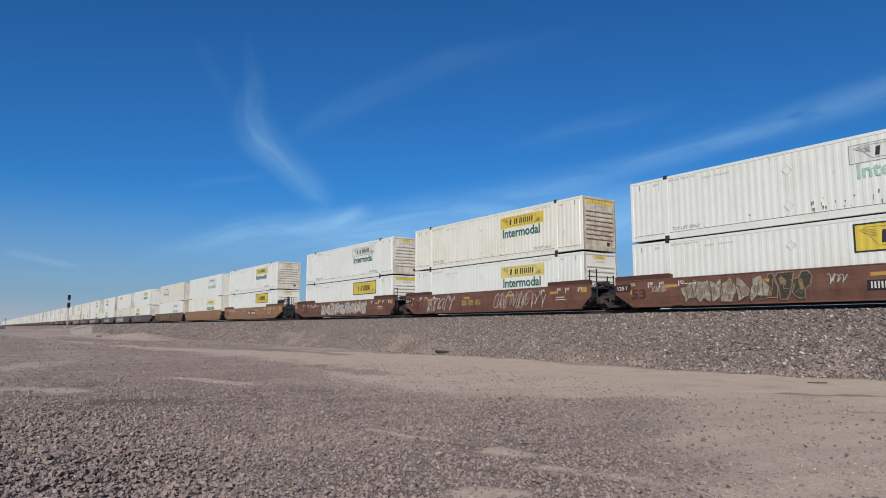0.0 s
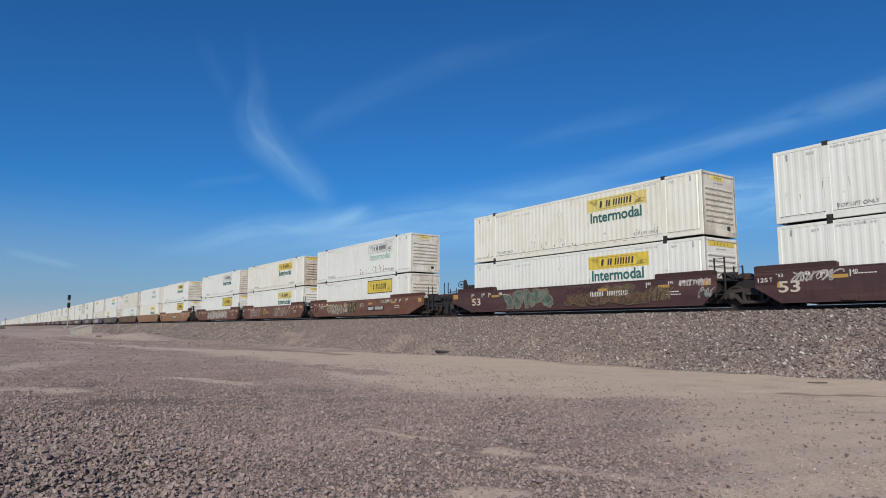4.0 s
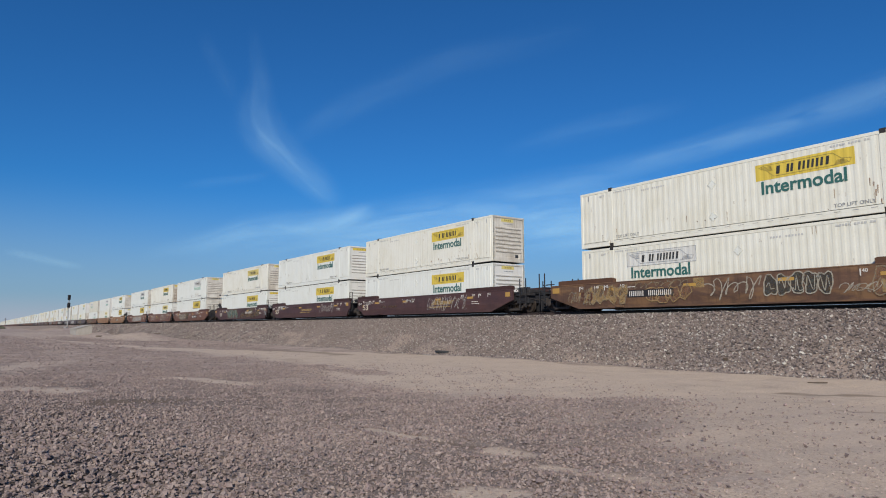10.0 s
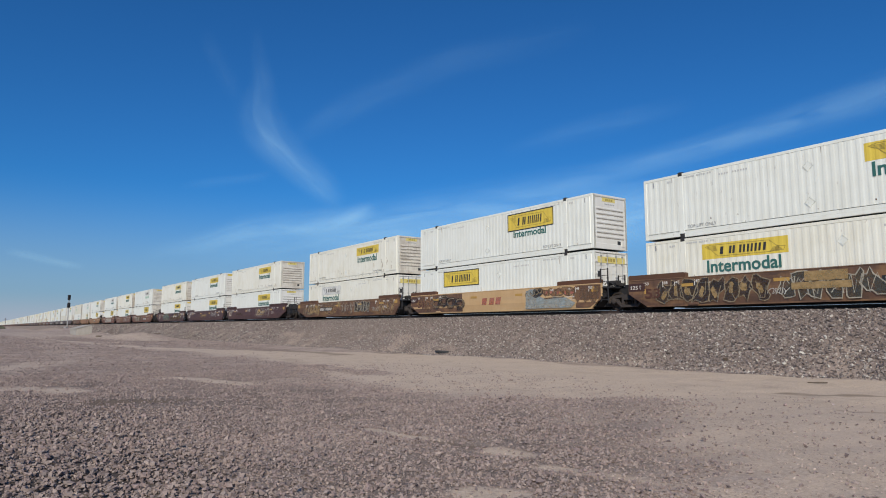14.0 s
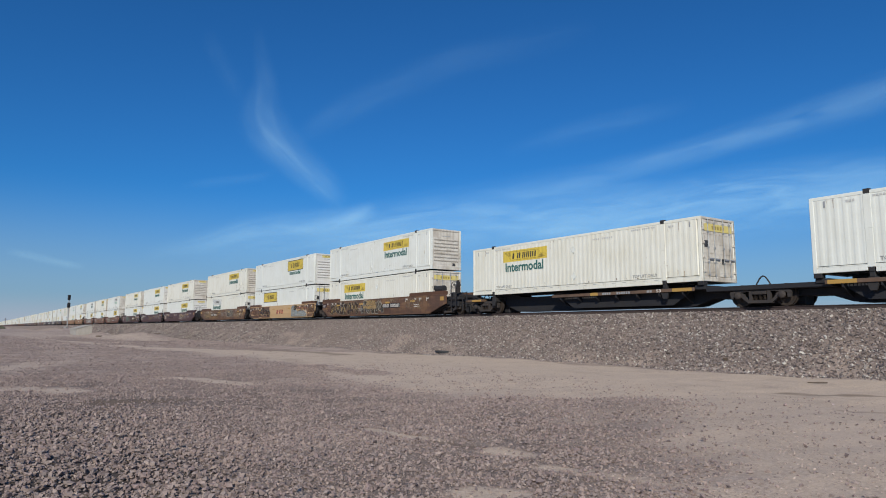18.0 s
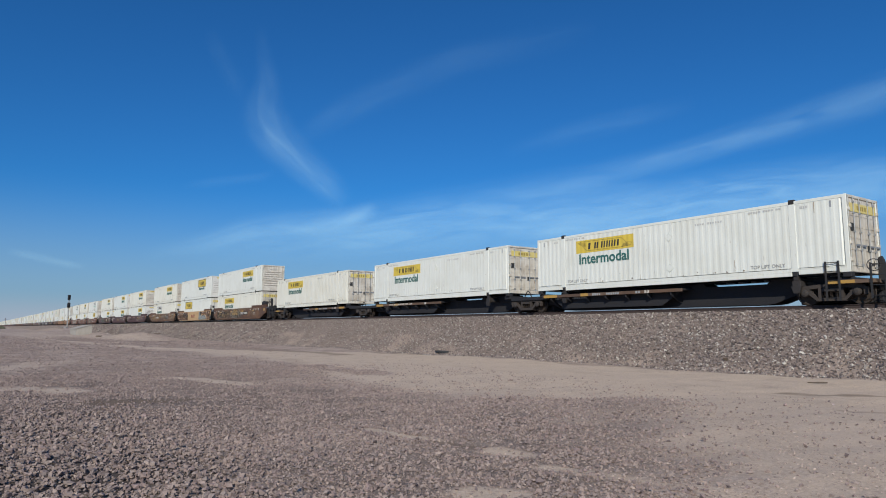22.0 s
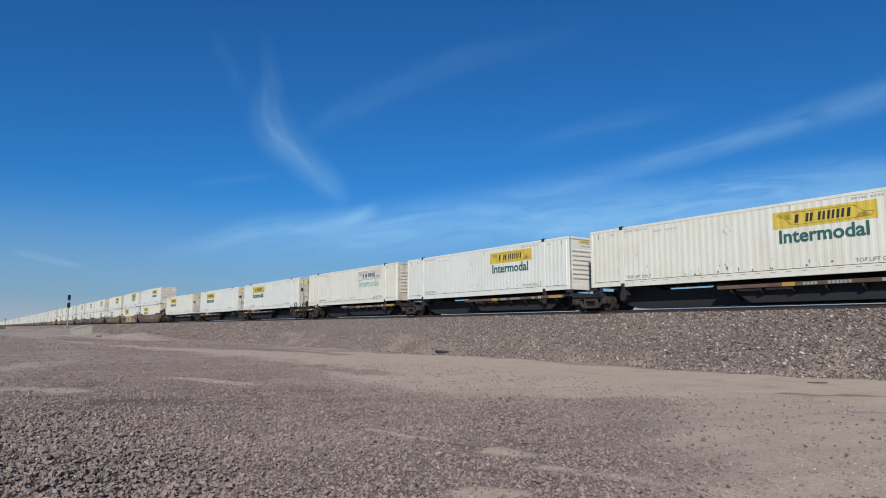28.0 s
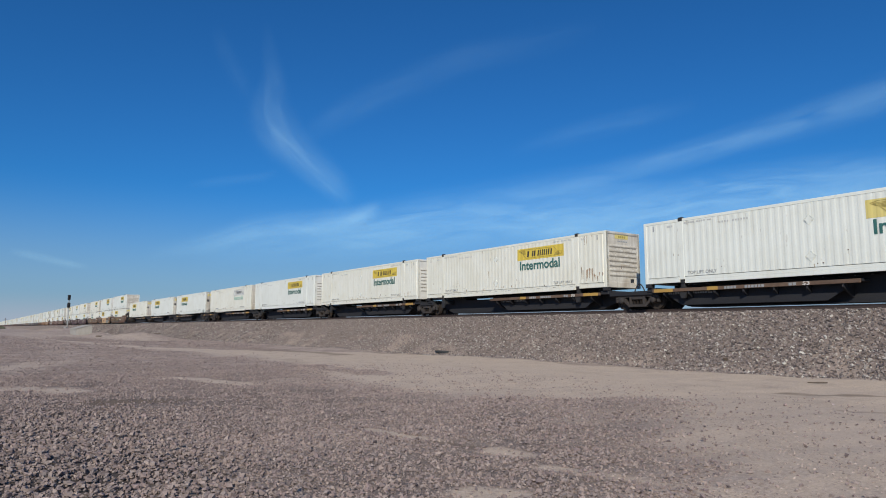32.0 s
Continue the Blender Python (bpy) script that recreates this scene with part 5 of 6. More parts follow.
def throw_up(car, x0, x1, z0, z1, n, fill, line, seed, inner=None, bubble=False):
    """A row of sprayed shapes, jagged or round, that overlap and spell nothing."""
    rng = random.Random(seed)
    w, h = (x1 - x0) / n, z1 - z0
    for i in range(n):
        cx, cz, y = x0 + w * (i + 0.5), (z0 + z1) / 2 + rng.uniform(-0.05, 0.05) * h, -0.004 - 0.0022 * (i % 6)
        lean, count = rng.uniform(-0.25, 0.35), 22 if bubble else rng.choice((9, 10, 11, 12))
        if bubble:
            pts = [(min(max(px, x0), x1), pz) for px, pz in loop_pts(rng, cx, cz, w * 0.56, h * 0.46, rng.choice((2, 3)), count, 0.16)]
        else:
            pts = []
            for k in range(count):
                a = 2 * math.pi * (k + rng.uniform(-0.3, 0.3)) / count
                c, q = math.cos(a), math.sin(a)
                reach = rng.choice((0.55, 0.8, 1.0, 1.15)) * (abs(c) ** 4 + abs(q) ** 4) ** -0.25
                pts.append((cx + w * 0.62 * reach * c + lean * q * h * 0.5, cz + h * 0.49 * reach * q))
        pts = [(px, min(max(pz, max(z0, 2.54)), min(z1, 3.60))) for px, pz in pts]
        g = part("graffiti_shape", shared(("shape_fill", seed, i), fill, lambda bm: bm.faces.new([bm.verts.new((px, y, pz)) for px, pz in pts])), car, (0, -0.22, 0), label="sprayed graffiti shape")
        part("outline", shared(("shape_line", seed, i), line, lambda bm: stroke(bm, pts + pts[:2], 0.05, y - 0.004)), g)
        px, pz = cx - 0.3 * w, cz + rng.uniform(-0.3, 0.3) * h
        cut = [(px, pz)]
        for k in range(4):
            px, pz = px + 0.16 * w, cz + rng.choice((-0.32, -0.15, 0.12, 0.3)) * h
            cut.append((px + rng.uniform(-0.08, 0.08) * w, min(max(pz, 2.6), 3.54)))
        part("inner_line", shared(("shape_cut", seed, i), line, lambda bm: stroke(bm, eased(cut, 3) if bubble else cut, 0.035, y - 0.0065)), g)
        if inner:
            px, pz = cx + rng.uniform(-0.15, 0.15) * w, cz + rng.uniform(-0.15, 0.15) * h
            blob = loop_pts(rng, px, pz, w * 0.2, h * 0.2, 2, 12, 0.4)
            part("inner_fill", shared(("shape_in", seed, i), inner, lambda bm: bm.faces.new([bm.verts.new((bx, y - 0.003, bz)) for bx, bz in blob])), g)


def swirl(car, x0, x1, z0, z1, ink, light, seed):
    """Thick looping bands with a light edge."""
    rng = random.Random(seed)
    n = 4
    for i in range(n):
        cx, cz = x0 + (x1 - x0) * (i + 0.5) / n, (z0 + z1) / 2 + rng.uniform(-0.1, 0.1)
        rx, rz, turn = (x1 - x0) / n * 0.72, (z1 - z0) * rng.uniform(0.28, 0.36), rng.uniform(0, 6.28)
        pts = [(cx + rx * (1 - k / 34) * math.cos(turn + k * 0.33), min(max(cz + rz * (1 - k / 40) * math.sin(turn + k * 0.33), 2.66), 3.50)) for k in range(22)]
        g = part("graffiti_shape", shared(("swirl", seed, i), ink, lambda bm: stroke(bm, pts, 0.27, -0.006 - 0.004 * i)), car, (0, -0.22, 0), label="looping sprayed band")
        part("light_edge", shared(("swirl_edge", seed, i), light, lambda bm: stroke(bm, [(px + 0.05, pz + 0.06) for px, pz in pts[2:16]], 0.06, -0.012 - 0.004 * i)), g)


def scrawl(car, x0, x1, z0, z1, ink, seed, wiggles=9, w=0.035):
    """A quick sprayed tag: looping line work that spells nothing."""
    rng = random.Random(seed)

    def build(bm):
        cell = (x1 - x0) / wiggles
        mid, amp = (z0 + z1) / 2, (z1 - z0) / 2
        pts = []
        for i in range(wiggles):
            x, ph, k = x0 + cell * i, rng.uniform(0, 6.28), rng.choice((1.0, 1.5, 2.0))
            a1, a2 = rng.uniform(0.5, 1.0) * amp, rng.uniform(0.2, 0.5) * cell
            pts += [(x + cell * (t / 14) * 1.1 + a2 * math.sin(t / 14 * 6.28 * k + ph), mid + a1 * math.cos(t / 14 * 6.28 * k * 0.8 + ph)) for t in range(15)]
        stroke(bm, pts, w, -0.006)
    part("graffiti", shared(("scrawl", seed), ink, build), car, (0, -0.22, 0), label="sprayed tag in loose line work")


# ---- wagons ----
TRAIN, SPIN = [], []


def place(ob, u, y, z):
    TRAIN.append((ob, u, y, z))
    return ob


def capacity(car, x0, yf):
    part("capacity_plate", shared("capacity_plate", CAP["maroon"], lambda bm: box(bm, 0, 0.92, -0.006, 0, 0, 0.36)), car, (x0 + 0.02, yf, 3.16), label="black plate with white lettering")
    part("capacity_mark", words("125", 0.40, 0.17, WHITE_INK, 0.01), car, (x0 + 0.14, yf - 0.010, 3.25))
    part("unit_mark", words("T", 0.12, 0.17, WHITE_INK, 0.01), car, (x0 + 0.61, yf - 0.010, 3.25))


def well_car(u, scheme, left_end=False, right_end=False, full=True, label="", brake=""):
    """One well of an articulated well wagon, with x = 0 at its container's end that leads."""
    body, cap = BODY[scheme], CAP[scheme]
    tone = {"brown": "rusty brown", "maroon": "dark maroon", "ochre": "faded ochre yellow", "rust": "rusty", "orange": "weathered orange", "slate": "dark grey"}[scheme]
    car = thing("well_wagon", label or f"{tone} steel well wagon carrying stacked containers", "wagon", "well wagons of the train", (u, NEAR_SIDE, 0))
    x0, x1 = (-2.1 if left_end else -0.9), (18.2 if right_end else 16.75)
    cl, cr = (1.9 if left_end else 0.95), (2.0 if right_end else 0.7)
    zt, zk, zb = 3.66, 2.88, 2.445

    def side(bm):
        yo = -0.22

        def solid(pts):
            f = [bm.verts.new((x, y, z)) for x, y, z in pts]
            b = [bm.verts.new((x, y + 0.09, z)) for x, y, z in pts]
            bm.faces.new(f), bm.faces.new(b[::-1])
            for i in range(len(pts)):
                j = (i + 1) % len(pts)
                bm.faces.new((f[i], b[i], b[j], f[j]))
        k = (3.05 - zk) / (3.05 - zb)
        solid([(x0, yo, zt), (x1, yo, zt), (x1, yo, 3.05), (x1 - cr * k, yo, zk), (x0 + cl * k, yo, zk), (x0, yo, 3.05)])
        solid([(x0 + cl * k, yo, zk), (x1 - cr * k, yo, zk), (x1 - cr, yo + 0.06, zb), (x0 + cl, yo + 0.06, zb)])
    for s in (0, 1):
        side_mesh = shared(("well_side", left_end, right_end), body, side) if s == 0 else shared(("well_side_far", left_end, right_end), body, lambda bm: (side(bm), bmesh.ops.transform(bm, matrix=Matrix.Translation((0, WIDE, 0)) @ Matrix.Diagonal((1, -1, 1, 1)), verts=bm.verts)))
        part("side_plate", side_mesh, car)
        ys = (-0.235, -0.06) if s == 0 else (WIDE + 0.06, WIDE + 0.235)
        part("top_chord", shared(("chord", s, left_end, right_end), body, lambda bm: box(bm, x0, x1, ys[0], ys[1], zt - 0.02, zt + 0.03, 0.01)), car)
        if full:
            for a, b in ((x0 + (0.6 if left_end else 0.0), 2.2), (13.7, x1 - 0.1)):
                part("end_cap", shared(("end_cap", s, a, b), cap, lambda bm: slab(bm, [(a, zt + 0.03), (a, 3.88), (a + 0.1, 3.91), (b - 0.1, 3.91), (b, 3.86), (b, zt + 0.03)], ys[0] + 0.01, ys[1] + 0.1)), car, label="raised dark guide rail")
            part("bottom_rail", shared(("well_bottom", s, left_end, right_end), body, lambda bm: box(bm, x0 + cl, x1 - cr, ys[0] + 0.07, ys[1] + 0.04, zb - 0.03, zb + 0.05, 0.01)), car)
    part("floor", shared("well_floor", BLACK_STEEL, lambda bm: (box(bm, 0.4, 15.8, 0.0, WIDE, zb - 0.02, zb + 0.03), [box(bm, 0.6 + i * 1.85, 0.85 + i * 1.85, -0.1, WIDE + 0.1, zb - 0.03, zb + 0.04) for i in range(9)])), car)
    part("end_deck", shared(("deck_l", left_end), BLACK_STEEL, lambda bm: (box(bm, x0 - 0.35, 0.0, -0.05, WIDE + 0.05, 3.42, 3.52, 0.01), slab(bm, [(0.0, 2.5), (0.0, 3.42), (x0, 3.42), (x0, 3.0)], 0.05, WIDE - 0.05), box(bm, x0 - 0.5, x0 + 0.3, 0.75, WIDE - 0.75, 2.95, 3.42))), car)
    part("end_deck", shared(("deck_r", right_end), BLACK_STEEL, lambda bm: (box(bm, 16.15, x1 + 0.45, -0.05, WIDE + 0.05, 3.42, 3.52, 0.01), slab(bm, [(16.15, 2.5), (x1, 3.0), (x1, 3.42), (16.15, 3.42)], 0.05, WIDE - 0.05), box(bm, x1 - 0.3, x1 + 0.5, 0.75, WIDE - 0.75, 2.95, 3.42))), car)
    # Dark centre sills, added to close the sky gaps under the well ends.
    for k, (a, b) in enumerate(((x0 - 0.5, 1.3), (14.9, x1 + 0.5))):
        part("draft_sill", shared(("draft_sill", k, left_end, right_end), BLACK_STEEL, lambda bm: box(bm, a, b, 0.55, WIDE - 0.55, 2.52, 2.98)), car)
    spin = []
    if full:
        truck(car, -1.75 if left_end else -1.26, spin)
        if right_end:
            truck(car, 17.9, spin)
    else:
        for xx in [-1.35] + ([17.6] if right_end else []):
            part("truck", shared("far_truck", TRUCK_STEEL, lambda bm: slab(bm, [(-1.3, 2.4), (-1.3, 3.0), (1.3, 3.0), (1.3, 2.4), (0.5, 2.35), (-0.5, 2.35)], 0.2, WIDE - 0.2)), car, (xx, 0, 0))
    if full:
        # end gear
        if not right_end:
            hand_rail(car, x1 - 0.05, 0.46, 2.75, 4.40, 6)
        if not right_end:
            hand_rail(car, x1 + 0.15, 0.40, 3.5, 4.10, 2, y=0.9)
        part("brake_cylinder", shared("brake_cylinder", DARK_FIT, lambda bm: rod(bm, (0, 0, 0), (0.55, 0, 0), 0.13, 10)), car, (x1 + 0.0, 0.35, 3.68))
        part("air_hose", shared("air_hose", DARK_FIT, lambda bm: tube(bm, [(0.09 * i, 0.0, 0.12 * math.sin(i * 0.55)) for i in range(9)], 0.025, 5)), car, (x1 - 0.1, 0.15, 3.62))
        part("lever_box", shared("lever_box", DARK_FIT, lambda bm: (box(bm, 0, 0.5, 0, 0.3, 0, 0.16, 0.02), box(bm, 0.1, 0.3, 0.02, 0.2, 0.16, 0.3, 0.02))), car, (x1 + 0.12, 0.6, 3.52))
        if brake == "left":
            brake_wheel(car, -1.25, -0.12, 4.22)
            part("air_tank", shared("brake_tank", DARK_FIT, lambda bm: rod(bm, (0, 0, 0), (0.6, 0, 0), 0.15, 10)), car, (-0.75, 0.1, 4.02))
        elif brake == "right":
            brake_wheel(car, 19.0, -0.1, 4.25)
            part("air_tank", shared("brake_tank_r", DARK_FIT, lambda bm: rod(bm, (0, 0, 0), (0.9, 0, 0), 0.22, 10)), car, (16.7, 0.1, 4.08))
        if left_end:
            coupler(car, -2.9, -1, 3.0)
            part("end_platform", shared("platform_l", BLACK_STEEL, lambda bm: (box(bm, -3.05, -2.1, 0.0, WIDE, 3.30, 3.42, 0.01), box(bm, -2.9, -2.1, 0.5, WIDE - 0.5, 2.85, 3.3, 0.02))), car)
            part("end_rail", shared("end_rail_l", DARK_FIT, lambda bm: [rod(bm, (-2.95, 0.05, z), (-2.1, 0.05, z), 0.03, 5) for z in (3.62, 3.80)]), car)
            hand_rail(car, -3.0, 0.42, 2.8, 4.42, 4, top=3.5)
            hand_rail(car, -2.5, 0.42, 3.3, 4.2, 1, y=1.9, top=3.5)
        if right_end:
            coupler(car, 18.9, 1, 3.0)
            hand_rail(car, 18.8, 0.5, 2.6, 4.25, 4, top=3.5)
            hand_rail(car, 18.5, 0.7, 3.4, 4.2, 1, y=1.9, top=3.5)
            part("end_sill", shared("end_sill", BLACK_STEEL, lambda bm: box(bm, 18.2, 19.2, 0.1, WIDE - 0.1, 2.85, 3.3, 0.02)), car)
            part("valve_rack", shared("valve_rack", DARK_FIT, lambda bm: (box(bm, 18.15, 19.35, 0.0, 0.5, 3.28, 3.45, 0.02), box(bm, 18.3, 18.8, 0.1, 0.9, 3.45, 3.72, 0.03), box(bm, 18.9, 19.2, 0.2, 1.4, 3.45, 3.64, 0.03))), car)
        # side furniture
        yf = -0.2245
        if left_end:
            part("reflector", shared("reflector_lead", REFLECT, lambda bm: box(bm, 0, 0.5, -0.006, 0, 0, 0.28)), car, (x0 + 0.15, yf, 3.28), label="yellow reflector plate")
        else:
            capacity(car, x0, yf)
        part("length_mark", words("53", 0.82, 0.44, CREAM_INK if scheme in ("maroon", "slate") else CAP["brown"], 0.02), car, (0.05, yf - 0.005, 2.82))
        for x, txt in ((-0.02, "53"), (1.0, "48"), (1.62, "45"), (2.62, "40"), (13.2, "40"), (14.4, "45"), (15.0, "48"), (15.9, "53")):
            part("size_mark", words(txt, 0.20, 0.13, WHITE_INK, 0.01), car, (x + 0.07, yf - 0.005, 3.42))
            part("size_tick", shared("size_tick", WHITE_INK, lambda bm: box(bm, 0, 0.045, -0.004, 0, -0.12, 0.13)), car, (x, yf, 3.42))
        for i, x in enumerate((1.95, 6.1, 10.3, 13.85)):
            part("reflector", shared("reflector", REFLECT, lambda bm: box(bm, 0, 0.62, -0.006, 0, 0, 0.13)), car, (x, yf, 3.27), label="yellow reflector strip")
        part("reflector", shared("reflector_end", REFLECT, lambda bm: box(bm, 0, 0.42, -0.006, 0, 0, 0.26)), car, (x1 - 0.65, yf, 3.27), label="yellow reflector plate")
        part("reflector", shared("reflector_small", REFLECT, lambda bm: box(bm, 0, 0.2, -0.006, 0, 0, 0.22)), car, (0.0, yf, 3.02), label="small yellow plate")
        fine_print("small_print", bars("well_print", WHITE_INK, spans(0, [0.05, 0.1, 0.07, 0.12, 0.06, 0.1], 0.025), 0, 0.05), car, (14.3, yf, 3.05))
        fine_print("small_print", bars("well_print2", WHITE_INK, spans(0, [0.12, 0.05, 0.1, 0.1, 0.07, 0.05, 0.1], 0.025), 0, 0.04), car, (14.3, yf, 2.93))
        fine_print("small_print", bars("well_print2", WHITE_INK, spans(0, [0.12, 0.05, 0.1, 0.1, 0.07, 0.05, 0.1], 0.025), 0, 0.04), car, (2.75, yf, 3.38))
        part("jack_pad", shared("jack_pad", body, lambda bm: box(bm, 0, 0.5, -0.05, 0, 0, 0.1, 0.01)), car, (2.3, -0.2, 2.46))
    SPIN.extend((w, u, *rest) for w, *rest in spin)
    return place(car, u, NEAR_SIDE, 0)


def number_mark(car, x, z, ink=None, plate=True, h=0.24, n=(4, 6)):
    ink = ink or WHITE_INK
    widths = [0.05, 0.06] * n[0] + [-0.16] + [0.055, 0.05] * n[1]
    total = sum(abs(w) + 0.055 for w in widths)
    if plate:
        part("number_plate", shared(("number_plate", total, h), BLACK_STEEL, lambda bm: box(bm, -0.12, total + 0.06, -0.006, 0, -0.05, h + 0.05)), car, (x, -0.2245, z), label="black panel with white marks")
    fine_print("number_mark", bars(("number", n), ink, spans(0, widths, 0.055), 0, h), car, (x, -0.232, z))


def spine_car(u, deck_right, truck_x, next_truck, right_truck=None, label="", end_left=False, end_right=False, gap=0.0, note=""):
    """One unit of a black spine wagon with a side deck over part of its length."""
    car = thing("spine_wagon", label or "black skeletal spine wagon with a rusty yellow deck edge", "wagon", "spine wagons of the train", (u, NEAR_SIDE, 0))
    yc = WIDE / 2
    top = [(-0.6, 3.2), (1.0, 3.2), (1.0, 3.40), (9.7, 3.40), (9.9, 3.24), (12.6, 3.24), (12.8, 3.40), (15.4, 3.40), (15.4, 3.2), (16.75, 3.2)]
    top = [(LONG - x, z) for x, z in reversed(top)] if deck_right else top
    lead, trail = max(-0.1, truck_x + 1.3), min(16.3, next_truck - 1.3)
    part("spine_beam", shared(("spine_beam", deck_right, lead, trail), BLACK_STEEL, lambda bm: slab(bm, top + [(16.75, 2.82), (trail, 2.82), (trail - 1.1, 2.44), (lead + 1.1, 2.44), (lead, 2.82), (-0.6, 2.82)], yc - 0.5, yc + 0.5)), car)
    part("bottom_flange", shared(("bottom_flange", lead, trail), BLACK_STEEL, lambda bm: box(bm, lead + 1.3, trail - 1.3, yc - 0.62, yc + 0.62, 2.405, 2.436)), car)
    a, b = (7.0, 15.7) if deck_right else (0.4, 9.2)
    for s in (0, 1):
        y0, y1 = (-0.05, 0.03) if s == 0 else (WIDE - 0.03, WIDE + 0.05)
        part("deck_edge", shared(("deck_edge", a, s), DECK_EDGE, lambda bm: box(bm, a, b, y0, y1, 3.07, 3.22, 0.01)), car, label="rusty yellow deck edge")
    part("deck", shared(("deck", a), BLACK_STEEL, lambda bm: box(bm, a, b, 0.03, WIDE - 0.03, 3.14, 3.22)), car)
    part("guard_panel", shared(("guard", a), BLACK_STEEL, lambda bm: slab(bm, [(a + 0.3, 3.1), (b - 0.3, 3.1), (b - 1.3, 2.49), (a + 1.3, 2.49)], 0.30, 0.36)), car, label="black side skirt")
    for i in range(7):
        part("bracket", shared("bracket", BLACK_STEEL, lambda bm: slab(bm, [(-0.02, 3.07), (yc - 0.5, 3.07), (yc - 0.5, 2.6), (yc - 0.62, 2.6), (-0.02, 2.95)], -0.03, 0.03, "x")), car, (a + 0.6 + i * (b - a - 1.2) / 6, 0, 0))
    for x in (0.0, LONG):
        d = 1 if x == 0 else -1
        part("pedestal", shared(("pedestal", d), BLACK_STEEL, lambda bm: (box(bm, min(0, d * 0.5), max(0, d * 0.5), 0.1, WIDE - 0.1, 3.12, 3.3, 0.02), box(bm, min(0, d * 0.3), max(0, d * 0.3), 0.0, 0.3, 3.3, 3.5, 0.02))), car, (x, 0, 0))
    for x in (POST_A, POST_B):
        part("pedestal", shared("mid_pedestal", DARK_FIT, lambda bm: (box(bm, -0.16, 0.16, 0.02, WIDE - 0.02, 3.02, 3.26, 0.02), slab(bm, [(-0.2, 3.05), (0.2, 3.05), (0.1, 2.78), (-0.1, 2.78)], 0.0, 0.1), box(bm, -0.09, 0.09, 0.02, 0.2, 3.26, 3.45, 0.01))), car, (x, 0, 0))
    x_y = 14.9 if deck_right else 0.5
    for x, w in ((x_y - 0.3 if deck_right else x_y, 1.0), ((a + b) / 2 - 1.6, 0.5)):
        part("reflector", shared(("deck_yellow", w), REFLECT, lambda bm: box(bm, 0, w, -0.006, 0, 0.0, 0.15)), car, (x, -0.052, 3.075), label="yellow reflector strip")
    if note:
        part("lettering", words(note, 3.2, 0.12, WHITE_INK, 0.004), car, (2.44, -0.056, 3.10), label="white lettering on the deck edge")
    else:
        fine_print("number_mark", bars("deck_number", GREY_INK, spans(0, [0.1] * 4 + [-0.3] + [0.1] * 6 + [-0.9] + [0.12, 0.12], 0.04), 0, 0.11), car, ((a + b) / 2 - 0.8, -0.054, 3.09))
    part("length_mark", words("53", 0.26, 0.14, WHITE_INK, 0.02), car, ((a + b) / 2 + 2.4, -0.055, 3.08))
    fine_print("small_print", bars("deck_print", GREY_INK, spans(0, [0.09] * 9 + [-0.1] + [0.09] * 10, 0.035), 0, 0.08), car, (a + 0.6, 0.29, 2.98))
    spin = []
    if gap:
        part("articulation", shared(("articulation", gap), BLACK_STEEL, lambda bm: (box(bm, -gap, 0.6, 0.15, WIDE - 0.15, 3.0, 3.2, 0.02), box(bm, -gap, 0.8, 0.7, WIDE - 0.7, 2.72, 3.0, 0.02))), car)
    truck(car, truck_x, spin)
    part("centre_plate", shared("centre_plate", BLACK_STEEL, lambda bm: box(bm, -0.5, 0.5, 0.45, WIDE - 0.45, 2.98, 3.16, 0.03)), car, (truck_x, 0, 0))
    part("air_hose", shared("spine_hose", DARK_FIT, lambda bm: tube(bm, [(-0.1 + 0.075 * i, 0.2, 3.18 + 0.36 * math.sin(math.pi * i / 8)) for i in range(9)], 0.03, 5)), car, (truck_x, 0, 0))
    if right_truck is not None:
        truck(car, right_truck, spin)
    for flag, x, d in ((end_left, -0.75, -1), (end_right, 16.9, 1)):
        if flag:
            coupler(car, x, d, 2.98)
            part("end_platform", shared(("end_platform", d), DECK_EDGE, lambda bm: box(bm, min(0, -d * 1.6), max(0, -d * 1.6), -0.02, WIDE + 0.02, 3.06, 3.2, 0.01)), car, (x, 0, 0))
            part("reflector", shared("platform_yellow", REFLECT, lambda bm: box(bm, 0, 0.9, -0.006, 0, 0.0, 0.12)), car, (x - d * 1.55 - (0.9 if d < 0 else 0.0), -0.022, 3.07), label="yellow reflector plate")
            hand_rail(car, x - (0.1 if d > 0 else 0.3), 0.45, 2.5, 3.75, 4, y=-0.06)
            if d > 0:
                brake_wheel(car, x - 0.15, 0.35, 3.7)
                hand_rail(car, x - 1.6, 0.45, 2.45, 3.9, 5, y=-0.06)
    SPIN.extend((w, u, *rest) for w, *rest in spin)
    return place(car, u, NEAR_SIDE, 0)


# ---- the train, from the wagons that pass the eye to those far ahead ----
LOW_Z, HIGH_Z = 2.51, 5.47


def stack(u, low, high, full=True, seed=0):
    """Two containers in a well. Each is (nose right, sign, white, end)."""
    for z, spec, k in ((LOW_Z if full else HIGH_Z - TALL, low, 0), (HIGH_Z, high, 1)):
        nr, sign, white, end = spec
        place(container((u, NEAR_SIDE, z), nr, sign, white, end, full, seed * 2 + k), u, NEAR_SIDE, z)


